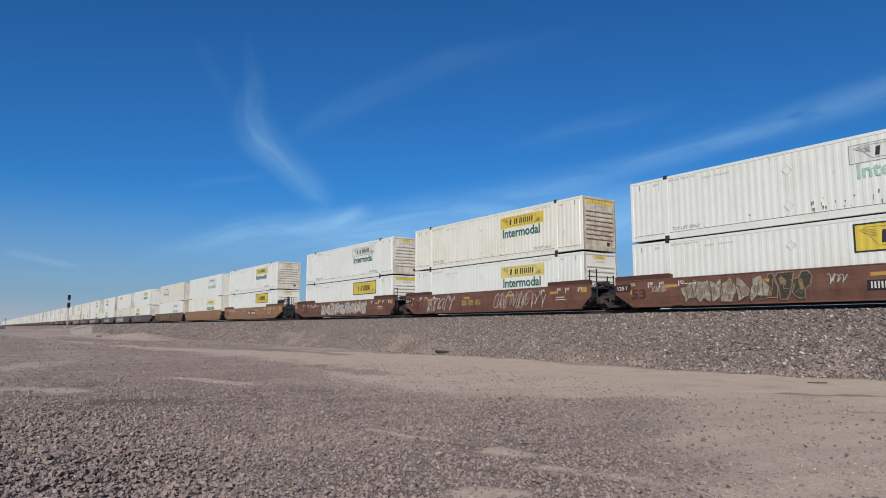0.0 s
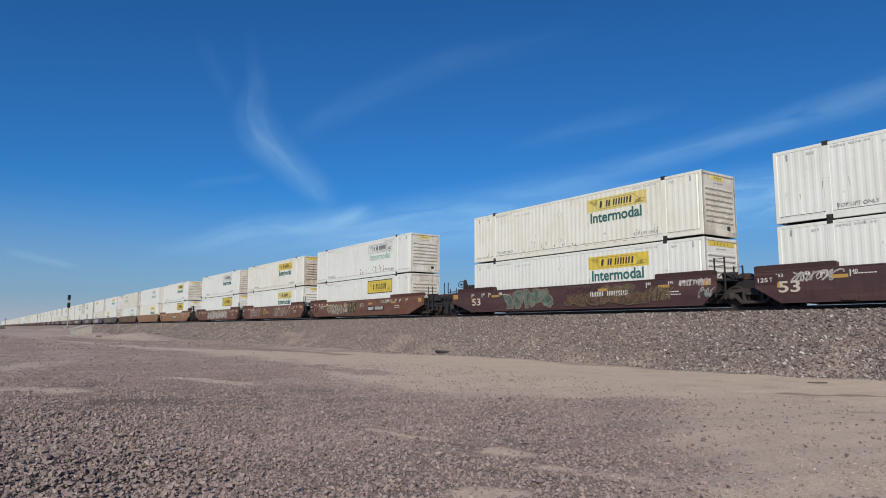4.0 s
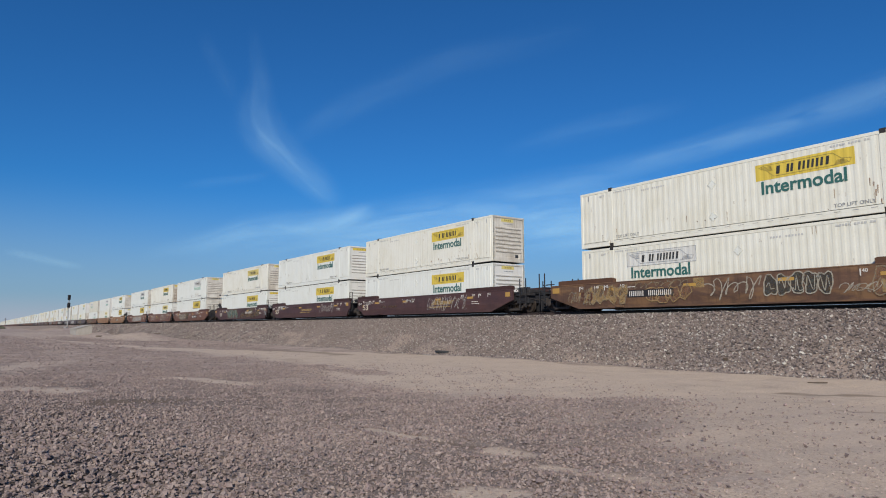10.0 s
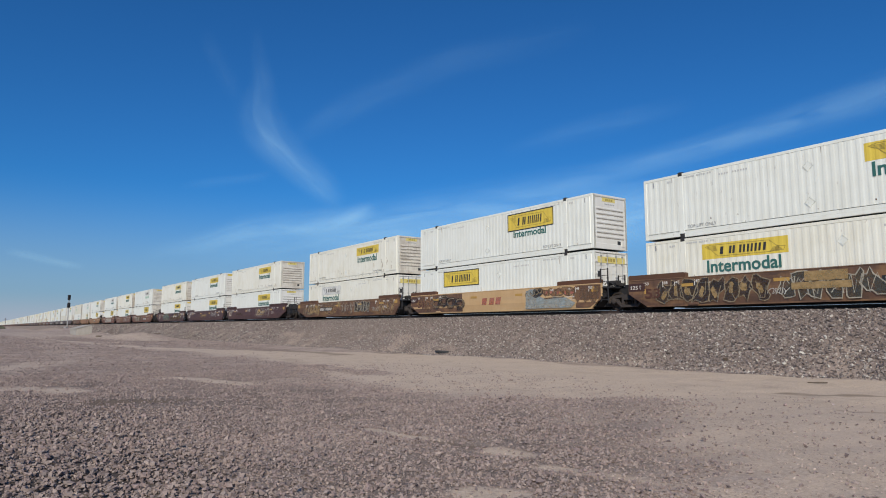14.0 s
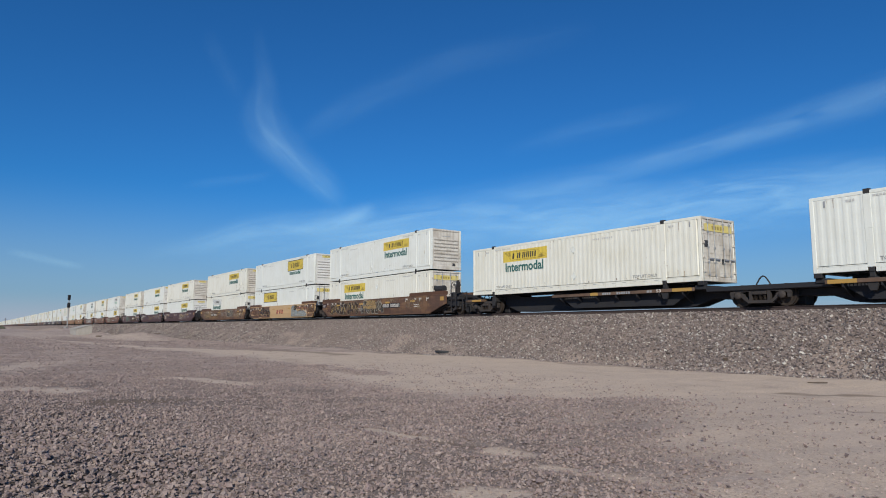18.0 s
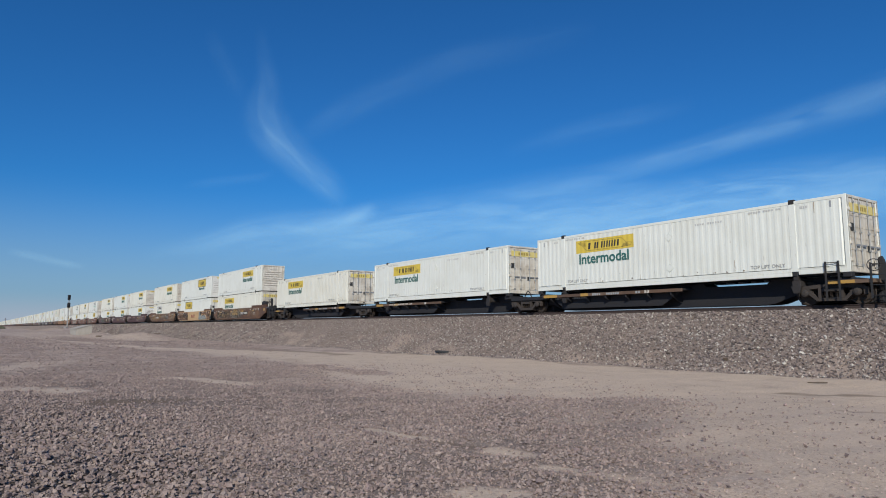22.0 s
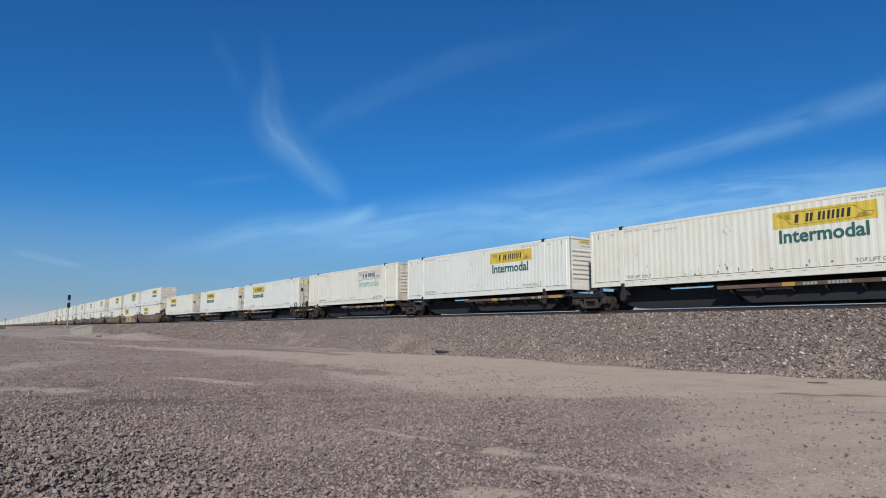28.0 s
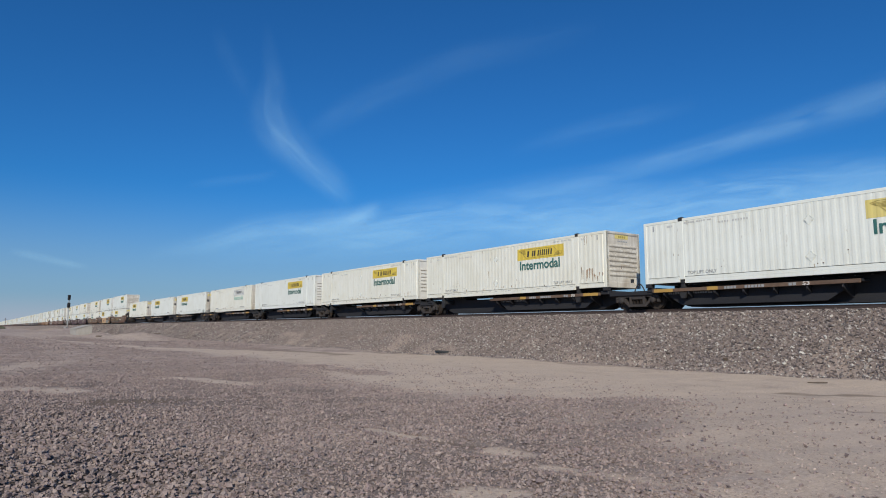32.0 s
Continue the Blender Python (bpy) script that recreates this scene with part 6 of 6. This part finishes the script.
# wagon, then the lower and upper container
well_a = well_car(-20.32, "brown", right_end=True, label="rusty brown well wagon with pale graffiti and stacked containers")
throw_up(well_a, 2.8, 6.6, 2.52, 3.6, 6, SPRAY["pale"], SPRAY["umber"], 21, SPRAY["tan"])
throw_up(well_a, 6.4, 8.2, 2.56, 3.6, 3, SPRAY["slate"], SPRAY["tan"], 25, SPRAY["gold"])
scrawl(well_a, 1.1, 1.95, 3.0, 3.45, SPRAY["white"], 22, 4)
scrawl(well_a, 8.9, 9.5, 3.05, 3.45, SPRAY["white"], 23, 3)
scrawl(well_a, 12.3, 14.0, 3.28, 3.6, SPRAY["white"], 24, 6)
number_mark(well_a, 10.3, 2.84)
stack(-20.32, (True, "framed", 0, 1), (True, "faded", 0, 1), seed=1)

well_b = well_car(3.41, "maroon", left_end=True, brake="left", label="dark maroon well wagon with large green graffiti")
throw_up(well_b, 3.2, 7.0, 2.50, 3.62, 5, SPRAY["teal"], SPRAY["tan"], 31, SPRAY["green"])
scrawl(well_b, 8.1, 10.2, 3.15, 3.55, SPRAY["black"], 32, 6)
throw_up(well_b, 8.1, 13.4, 2.56, 3.2, 7, SPRAY["umber"], SPRAY["olive"], 33, SPRAY["rust"])
throw_up(well_b, 10.6, 12.6, 3.1, 3.6, 3, SPRAY["olive"], SPRAY["umber"], 37)
scrawl(well_b, 15.0, 16.5, 3.25, 3.6, SPRAY["white"], 34, 8, 0.06)
scrawl(well_b, 13.4, 14.6, 2.6, 3.4, SPRAY["olive"], 35, 7, 0.07)
scrawl(well_b, 15.9, 16.6, 2.75, 3.2, SPRAY["blue"], 36, 4, 0.06)
number_mark(well_b, 9.8, 3.02, plate=False)
stack(3.41, (True, "yellow", 0, 0), (True, "pale", 1, 1), seed=2)

well_c = well_car(22.74, "maroon", label="dark maroon well wagon with white tags along its side")
scrawl(well_c, 10.9, 13.7, 2.72, 3.55, SPRAY["white"], 41, 7, 0.04)
scrawl(well_c, 0.6, 2.3, 3.2, 3.6, SPRAY["white"], 43, 5, 0.06)
scrawl(well_c, 4.2, 6.3, 3.25, 3.5, SPRAY["umber"], 42, 8)
part("company_mark", shared("mark_c", SPRAY["gold"], lambda bm: slab(bm, [(6.5, 3.0), (8.9, 3.0), (9.2, 3.18), (6.8, 3.18)], -0.004, 0)), well_c, (0, -0.2245, 0))
part("company_stripe", shared("stripe_c", SPRAY["gold"], lambda bm: slab(bm, [(6.3, 2.84), (8.6, 2.84), (8.75, 2.91), (6.4, 2.91)], -0.004, 0)), well_c, (0, -0.2245, 0))
stack(22.74, (True, "yellow", 0, 0), (True, "yellow", 0, 0), seed=3)

well_d = well_car(41.81, "maroon", right_end=True, label="dark maroon well wagon with a long white scrawl")
scrawl(well_d, 9.3, 13.8, 2.55, 3.6, SPRAY["white"], 51, 10, 0.028)
scrawl(well_d, 6.0, 7.7, 3.2, 3.5, SPRAY["white"], 52, 7)
scrawl(well_d, 0.3, 1.5, 3.2, 3.5, SPRAY["white"], 53, 5)
part("company_mark", shared("mark_d", SPRAY["gold"], lambda bm: slab(bm, [(9.7, 2.98), (12.1, 2.98), (12.5, 3.24), (10.1, 3.24)], -0.004, 0)), well_d, (0, -0.2245, 0))
part("company_stripe", shared("stripe_d", SPRAY["gold"], lambda bm: slab(bm, [(9.5, 2.80), (11.9, 2.80), (12.05, 2.88), (9.6, 2.88)], -0.004, 0)), well_d, (0, -0.2245, 0))
number_mark(well_d, 2.9, 2.92, ink=SPRAY["umber"], plate=False, h=0.2)
stack(41.81, (True, "yellow", 0, 0), (True, "yellow", 1, 1), seed=4)

well_e = well_car(65.22, "rust", left_end=True, label="rusty brown well wagon covered in pale graffiti lines")
scrawl(well_e, -0.7, 1.0, 2.55, 3.5, SPRAY["tan"], 61, 6, 0.045)
throw_up(well_e, 0.4, 3.0, 2.6, 3.55, 4, SPRAY["gold"], SPRAY["tan"], 66, SPRAY["umber"])
scrawl(well_e, 3.2, 6.4, 3.3, 3.6, SPRAY["tan"], 63, 8, 0.03)
scrawl(well_e, 7.2, 9.5, 2.6, 3.55, SPRAY["pale"], 62, 5, 0.045)
throw_up(well_e, 9.72, 12.3, 2.72, 3.6, 5, SPRAY["slate"], SPRAY["pale"], 67, bubble=True)
throw_up(well_e, 4.2, 6.4, 2.6, 3.3, 4, SPRAY["rust"], SPRAY["gold"], 69)
scrawl(well_e, 12.62, 13.77, 2.7, 3.1, SPRAY["pale"], 68, 4, 0.03)
throw_up(well_e, 13.6, 16.0, 2.52, 3.62, 4, SPRAY["rust"], SPRAY["tan"], 64, SPRAY["gold"], bubble=True)
part("patch_panel", shared("patch_e", SPRAY["gold"], lambda bm: box(bm, 6.6, 7.12, -0.003, 0, 3.2, 3.62)), well_e, (0, -0.2245, 0), label="yellow repaint patch")
number_mark(well_e, 3.15, 2.95)
stack(65.22, (False, "white", 1, 0), (True, "yellow", 1, 1), seed=5)

well_f = well_car(84.50, "ochre", label="faded ochre yellow well wagon with a sprayed mural")
for a, b in ((-0.85, 5.2), (15.0, 16.7)):
    part("repaint", shared(("repaint_f", a), BODY["rust"], lambda bm: (box(bm, a, b, -0.003, 0, 2.885, 3.63), slab(bm, [(max(a, 0.0), 2.50), (min(b, 15.9), 2.50), (b, 2.88), (a, 2.88)], 0.018, 0.056))), well_f, (0, -0.2215, 0), label="brown repainted end")
throw_up(well_f, 0.4, 2.0, 2.6, 3.5, 3, SPRAY["rust"], SPRAY["umber"], 74)
swirl(well_f, 1.9, 5.3, 2.52, 3.6, SPRAY["black"], SPRAY["tan"], 71)
for k, x in enumerate((7.2, 7.9, 8.5)):
    part("company_mark", shared(("mark_f", k), SPRAY["red"], lambda bm: slab(bm, [(x, 2.84), (x + 0.45, 2.84), (x + 0.55, 3.26), (x + 0.1, 3.26)], -0.004, 0)), well_f, (0, -0.2245, 0), label="faded red company mark")
part("mural", shared("mural_f", SPRAY["blue"], lambda bm: slab(bm, [(11.2, 2.52), (14.7, 2.52), (15.0, 2.75), (14.3, 3.05), (13.4, 3.12), (12.9, 2.98), (12.3, 3.18), (11.9, 3.1), (11.2, 3.2)], -0.008, 0)), well_f, (0, -0.2245, 0), label="grey-blue sprayed mural")
part("mural_bar", shared("mural_bar", SPRAY["umber"], lambda bm: slab(bm, [(12.7, 3.0), (14.2, 3.05), (14.2, 3.12), (12.7, 3.08)], -0.010, 0)), well_f, (0, -0.2245, 0))
part("mural_edge", shared("mural_edge", SPRAY["pale"], lambda bm: stroke(bm, [(11.25, 3.55), (11.2, 2.6), (11.7, 2.56), (12.4, 2.72), (14.6, 2.62), (14.95, 2.75), (14.3, 3.06), (13.4, 3.13)], 0.035, -0.012)), well_f, (0, -0.2245, 0))
part("mural_face", shared("mural_face", SPRAY["blue"], lambda bm: slab(bm, [(11.22, 3.1), (12.2, 3.05), (12.5, 3.3), (12.3, 3.58), (11.6, 3.6), (11.25, 3.5)], -0.0085, 0)), well_f, (0, -0.2245, 0), label="grey-blue sprayed mural")
swirl(well_f, 11.3, 12.5, 3.1, 3.6, SPRAY["black"], SPRAY["tan"], 72)
throw_up(well_f, 12.6, 15.0, 3.12, 3.6, 5, SPRAY["rust"], SPRAY["umber"], 73, SPRAY["red"])
throw_up(well_f, 14.9, 16.6, 2.75, 3.6, 4, SPRAY["umber"], SPRAY["rust"], 75)
stack(84.50, (False, "framed", 0, 0), (True, "framed_word", 0, 0), seed=6)

well_h = well_car(103.83, "rust", right_end=True, brake="right", label="rusty brown well wagon with bold black graffiti")
throw_up(well_h, 0.7, 5.9, 2.50, 3.62, 8, SPRAY["black"], SPRAY["tan"], 81, SPRAY["gold"])
throw_up(well_h, 6.26, 9.9, 2.54, 3.62, 6, SPRAY["slate"], SPRAY["pale"], 82, SPRAY["umber"])
scrawl(well_h, 5.87, 6.66, 2.7, 3.1, SPRAY["white"], 83, 3, 0.03)
for k, (z0, z1, d) in enumerate(((3.22, 3.58, 0.5), (2.92, 3.18, 0.0))):
    part("patch_panel", shared(("patch_h", k), SPRAY["gold"], lambda bm: box(bm, 6.98 + d - 0.2, 8.5 + 0.1 * k + 0.3, -0.003, 0, z0, z1)), well_h, (0, -0.245, 0), label="ochre repaint patch")
number_mark(well_h, 9.98, 2.98)
scrawl(well_h, 10.6, 12.06, 3.3, 3.62, SPRAY["tan"], 85, 6, 0.035)
scrawl(well_h, 13.17, 15.2, 2.7, 3.6, SPRAY["tan"], 84, 7, 0.035)
stack(103.83, (False, "yellow", 1, 1), (True, "yellow", 0, 1), seed=7)

# spine wagons with single containers
FLAT_Z = 3.43
SPINES = (
    (124.74, True, 0.9, None, True, False, (False, "yellow", 1, 1)),
    (145.47, False, -2.25, None, False, False, (False, "yellow", 0, 1)),
    (164.12, False, -1.25, 15.3, False, True, (False, "yellow", 0, 1)),
    (182.76, True, 0.8, None, True, False, (True, "faded", 1, 1)),
    (200.26, True, 0.1, None, False, False, (True, "yellow", 0, 0)),
    (217.90, True, -0.3, None, False, False, (True, "yellow", 1, 0)),
    (235.16, True, -0.3, None, False, False, (True, "yellow", 1, 1)),
    (253.62, False, -0.7, 17.3, False, False, (True, "pale", 0, 0)))
last_end = 0.0
for i, (u, deck_right, tx, rt, el, er, (nr, sign, white, end)) in enumerate(SPINES):
    following = rt if rt is not None else round(SPINES[i + 1][0] + SPINES[i + 1][2] - u, 2)
    spine_car(u, deck_right, tx, following, rt, "", el, er, 0.0 if el else round(u - last_end, 2), "TWIN 28-ALL PURPOSE SPINE CAR" if u == 145.47 else "")
    last_end = u + LONG
    place(container((u, NEAR_SIDE, FLAT_Z), nr, sign, white, end, True, int(u)), u, NEAR_SIDE, FLAT_Z)

# wagons ahead, receding to the horizon
AHEAD_NEAR = [(-39.58, "brown", False, False, (True, "pale", 0, 0), (True, "yellow", 1, 2)),
              (-58.85, "brown", True, False, (True, "framed", 0, 0), (True, "white", 0, 1)),
              (-82.55, "orange", False, True, (True, "framed", 0, 0), (True, "pale", 0, 1))]
for i, (u, scheme, le, re_, low, high) in enumerate(AHEAD_NEAR):
    w = well_car(u, scheme, le, re_, brake="right" if i == 2 else "")
    stack(u, low, high, seed=20 + i)
    if i == 0:
        scrawl(w, 1.8, 5.0, 2.5, 3.6, SPRAY["white"], 91, 6, 0.07)
        scrawl(w, 9.2, 13.5, 2.5, 3.6, SPRAY["white"], 92, 9, 0.05)
        part("company_mark", shared("mark_B", SPRAY["gold"], lambda bm: [box(bm, x, x + 0.5, -0.004, 0, 2.85, 3.2) for x in (5.9, 6.6, 7.3)]), w, (0, -0.2245, 0))
    elif i == 1:
        throw_up(w, 4.0, 12.5, 2.5, 3.6, 9, SPRAY["white"], SPRAY["tan"], 93)
    else:
        number_mark(w, 8.0, 2.95)

rng = random.Random(42)
u, k = -82.55, 1
SCHEMES = ["orange", "rust", "slate", "slate", "slate", "slate", "brown", "brown", "rust", "maroon", "maroon", "brown", "slate", "brown"]
for i in range(46):
    u -= 19.27 if k % 3 else 23.6
    k += 1
    le, re_ = k % 3 == 0, k % 3 == 1
    scheme = SCHEMES[i] if i < len(SCHEMES) else rng.choice(("brown", "brown", "maroon", "slate", "rust"))
    w = well_car(u, scheme, le, re_, full=False)
    if i < 12 and i not in (0,):
        throw_up(w, rng.uniform(1, 4), rng.uniform(8, 13), 2.5, 3.5, 6, SPRAY[rng.choice(("tan", "white", "blue"))], SPRAY[rng.choice(("black", "white"))], 200 + i)
    specs = []
    for _ in range(2):
        nr = rng.random() < 0.65
        specs.append((nr, rng.choice(("yellow", "yellow", "yellow", "framed", "white", "faded")), rng.choice((0, 0, 1, 2)), rng.choice((0, 1, 1, 2))))
    stack(u, specs[0], specs[1], full=False, seed=300 + i)

# ---- high thin cloud ----
SKY_D = 4200.0


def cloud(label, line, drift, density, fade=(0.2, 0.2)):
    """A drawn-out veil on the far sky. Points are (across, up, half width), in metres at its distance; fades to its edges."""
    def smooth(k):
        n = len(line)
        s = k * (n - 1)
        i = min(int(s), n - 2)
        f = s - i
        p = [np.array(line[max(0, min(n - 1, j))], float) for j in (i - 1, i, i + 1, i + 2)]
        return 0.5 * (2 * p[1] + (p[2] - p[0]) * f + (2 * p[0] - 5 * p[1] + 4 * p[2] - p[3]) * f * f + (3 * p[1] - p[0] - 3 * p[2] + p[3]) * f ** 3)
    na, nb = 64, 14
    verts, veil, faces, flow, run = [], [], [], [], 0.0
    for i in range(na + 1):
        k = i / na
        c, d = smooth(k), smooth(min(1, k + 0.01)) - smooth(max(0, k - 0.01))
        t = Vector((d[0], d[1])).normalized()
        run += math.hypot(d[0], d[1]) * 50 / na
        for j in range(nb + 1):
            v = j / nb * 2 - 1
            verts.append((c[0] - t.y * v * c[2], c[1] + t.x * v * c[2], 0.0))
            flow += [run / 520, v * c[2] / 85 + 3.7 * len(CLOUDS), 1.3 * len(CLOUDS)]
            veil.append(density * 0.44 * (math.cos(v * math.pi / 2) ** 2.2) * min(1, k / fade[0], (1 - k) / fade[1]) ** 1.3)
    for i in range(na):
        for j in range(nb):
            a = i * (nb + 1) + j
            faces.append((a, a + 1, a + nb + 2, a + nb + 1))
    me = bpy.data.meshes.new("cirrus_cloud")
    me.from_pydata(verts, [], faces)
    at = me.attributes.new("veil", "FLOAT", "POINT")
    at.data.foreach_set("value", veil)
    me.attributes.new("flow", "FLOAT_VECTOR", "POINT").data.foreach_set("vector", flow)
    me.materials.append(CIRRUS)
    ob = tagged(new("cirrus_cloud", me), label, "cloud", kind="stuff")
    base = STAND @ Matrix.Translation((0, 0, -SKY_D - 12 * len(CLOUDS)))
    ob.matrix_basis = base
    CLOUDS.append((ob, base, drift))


CLOUDS = []
M = SKY_D / 1160.65   # metres across per pixel; the veils are placed to fit the camera's view


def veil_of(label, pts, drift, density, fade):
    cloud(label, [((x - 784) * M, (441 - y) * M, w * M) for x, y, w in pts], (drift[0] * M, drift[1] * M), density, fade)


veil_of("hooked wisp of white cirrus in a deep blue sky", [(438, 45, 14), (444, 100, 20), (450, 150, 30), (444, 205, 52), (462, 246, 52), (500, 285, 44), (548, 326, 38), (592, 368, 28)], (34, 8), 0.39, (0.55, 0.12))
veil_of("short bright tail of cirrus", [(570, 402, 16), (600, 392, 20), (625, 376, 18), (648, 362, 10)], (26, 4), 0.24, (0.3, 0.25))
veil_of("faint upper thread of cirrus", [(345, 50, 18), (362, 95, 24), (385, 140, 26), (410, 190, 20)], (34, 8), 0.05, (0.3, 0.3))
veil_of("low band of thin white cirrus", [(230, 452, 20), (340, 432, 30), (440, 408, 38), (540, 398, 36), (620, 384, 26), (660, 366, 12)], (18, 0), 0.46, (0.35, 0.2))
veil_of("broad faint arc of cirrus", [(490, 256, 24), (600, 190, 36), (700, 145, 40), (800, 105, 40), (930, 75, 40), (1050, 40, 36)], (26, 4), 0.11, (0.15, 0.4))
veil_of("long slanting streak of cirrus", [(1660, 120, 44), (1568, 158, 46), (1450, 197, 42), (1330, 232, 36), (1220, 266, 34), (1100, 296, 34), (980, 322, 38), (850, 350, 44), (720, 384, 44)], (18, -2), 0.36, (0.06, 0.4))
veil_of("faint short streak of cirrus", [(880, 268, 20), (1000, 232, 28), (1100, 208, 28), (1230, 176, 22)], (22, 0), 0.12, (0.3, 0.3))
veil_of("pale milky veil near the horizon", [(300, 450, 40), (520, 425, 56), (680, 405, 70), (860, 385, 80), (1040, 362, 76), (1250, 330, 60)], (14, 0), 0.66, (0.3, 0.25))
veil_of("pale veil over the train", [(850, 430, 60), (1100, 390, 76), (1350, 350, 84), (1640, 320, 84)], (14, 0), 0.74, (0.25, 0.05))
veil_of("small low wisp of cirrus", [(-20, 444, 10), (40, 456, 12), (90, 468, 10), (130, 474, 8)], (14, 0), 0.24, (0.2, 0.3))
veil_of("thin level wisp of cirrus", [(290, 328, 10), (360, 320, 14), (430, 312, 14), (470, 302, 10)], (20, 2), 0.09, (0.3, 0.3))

# ---- what moves ----
SPEED = ((0, 9.073), (4, 8.947), (8, 8.719), (12, 8.650), (16, 8.549), (20, 8.336), (24, 8.409), (28, 8.135), (32, 8.059))


def gone(t):
    """Metres that the train has rolled by t."""
    total = 0.0
    for (t0, v0), (t1, v1) in zip(SPEED, SPEED[1:]):
        if t <= t0:
            break
        e = min(t, t1)
        ve = v0 + (v1 - v0) * (e - t0) / (t1 - t0)
        total += (v0 + ve) / 2 * (e - t0)
    return total


def motions():
    times = [2.0 * i for i in range(17)]
    for ob, u0, y, z in TRAIN:
        walk(ob, [(t, pose(u0 - gone(t), y, z)) for t in times])
    beat = [i * 2 / 30 for i in range(481)]
    for ob, u0, x, y, z in SPIN:
        walk(ob, [(t, pose(x, y, z, 0, -math.degrees(gone(t) / WHEEL_R), 0)) for t in beat])
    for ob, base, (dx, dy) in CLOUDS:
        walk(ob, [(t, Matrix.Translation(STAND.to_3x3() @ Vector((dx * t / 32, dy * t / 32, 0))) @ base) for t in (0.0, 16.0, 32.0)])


motions()
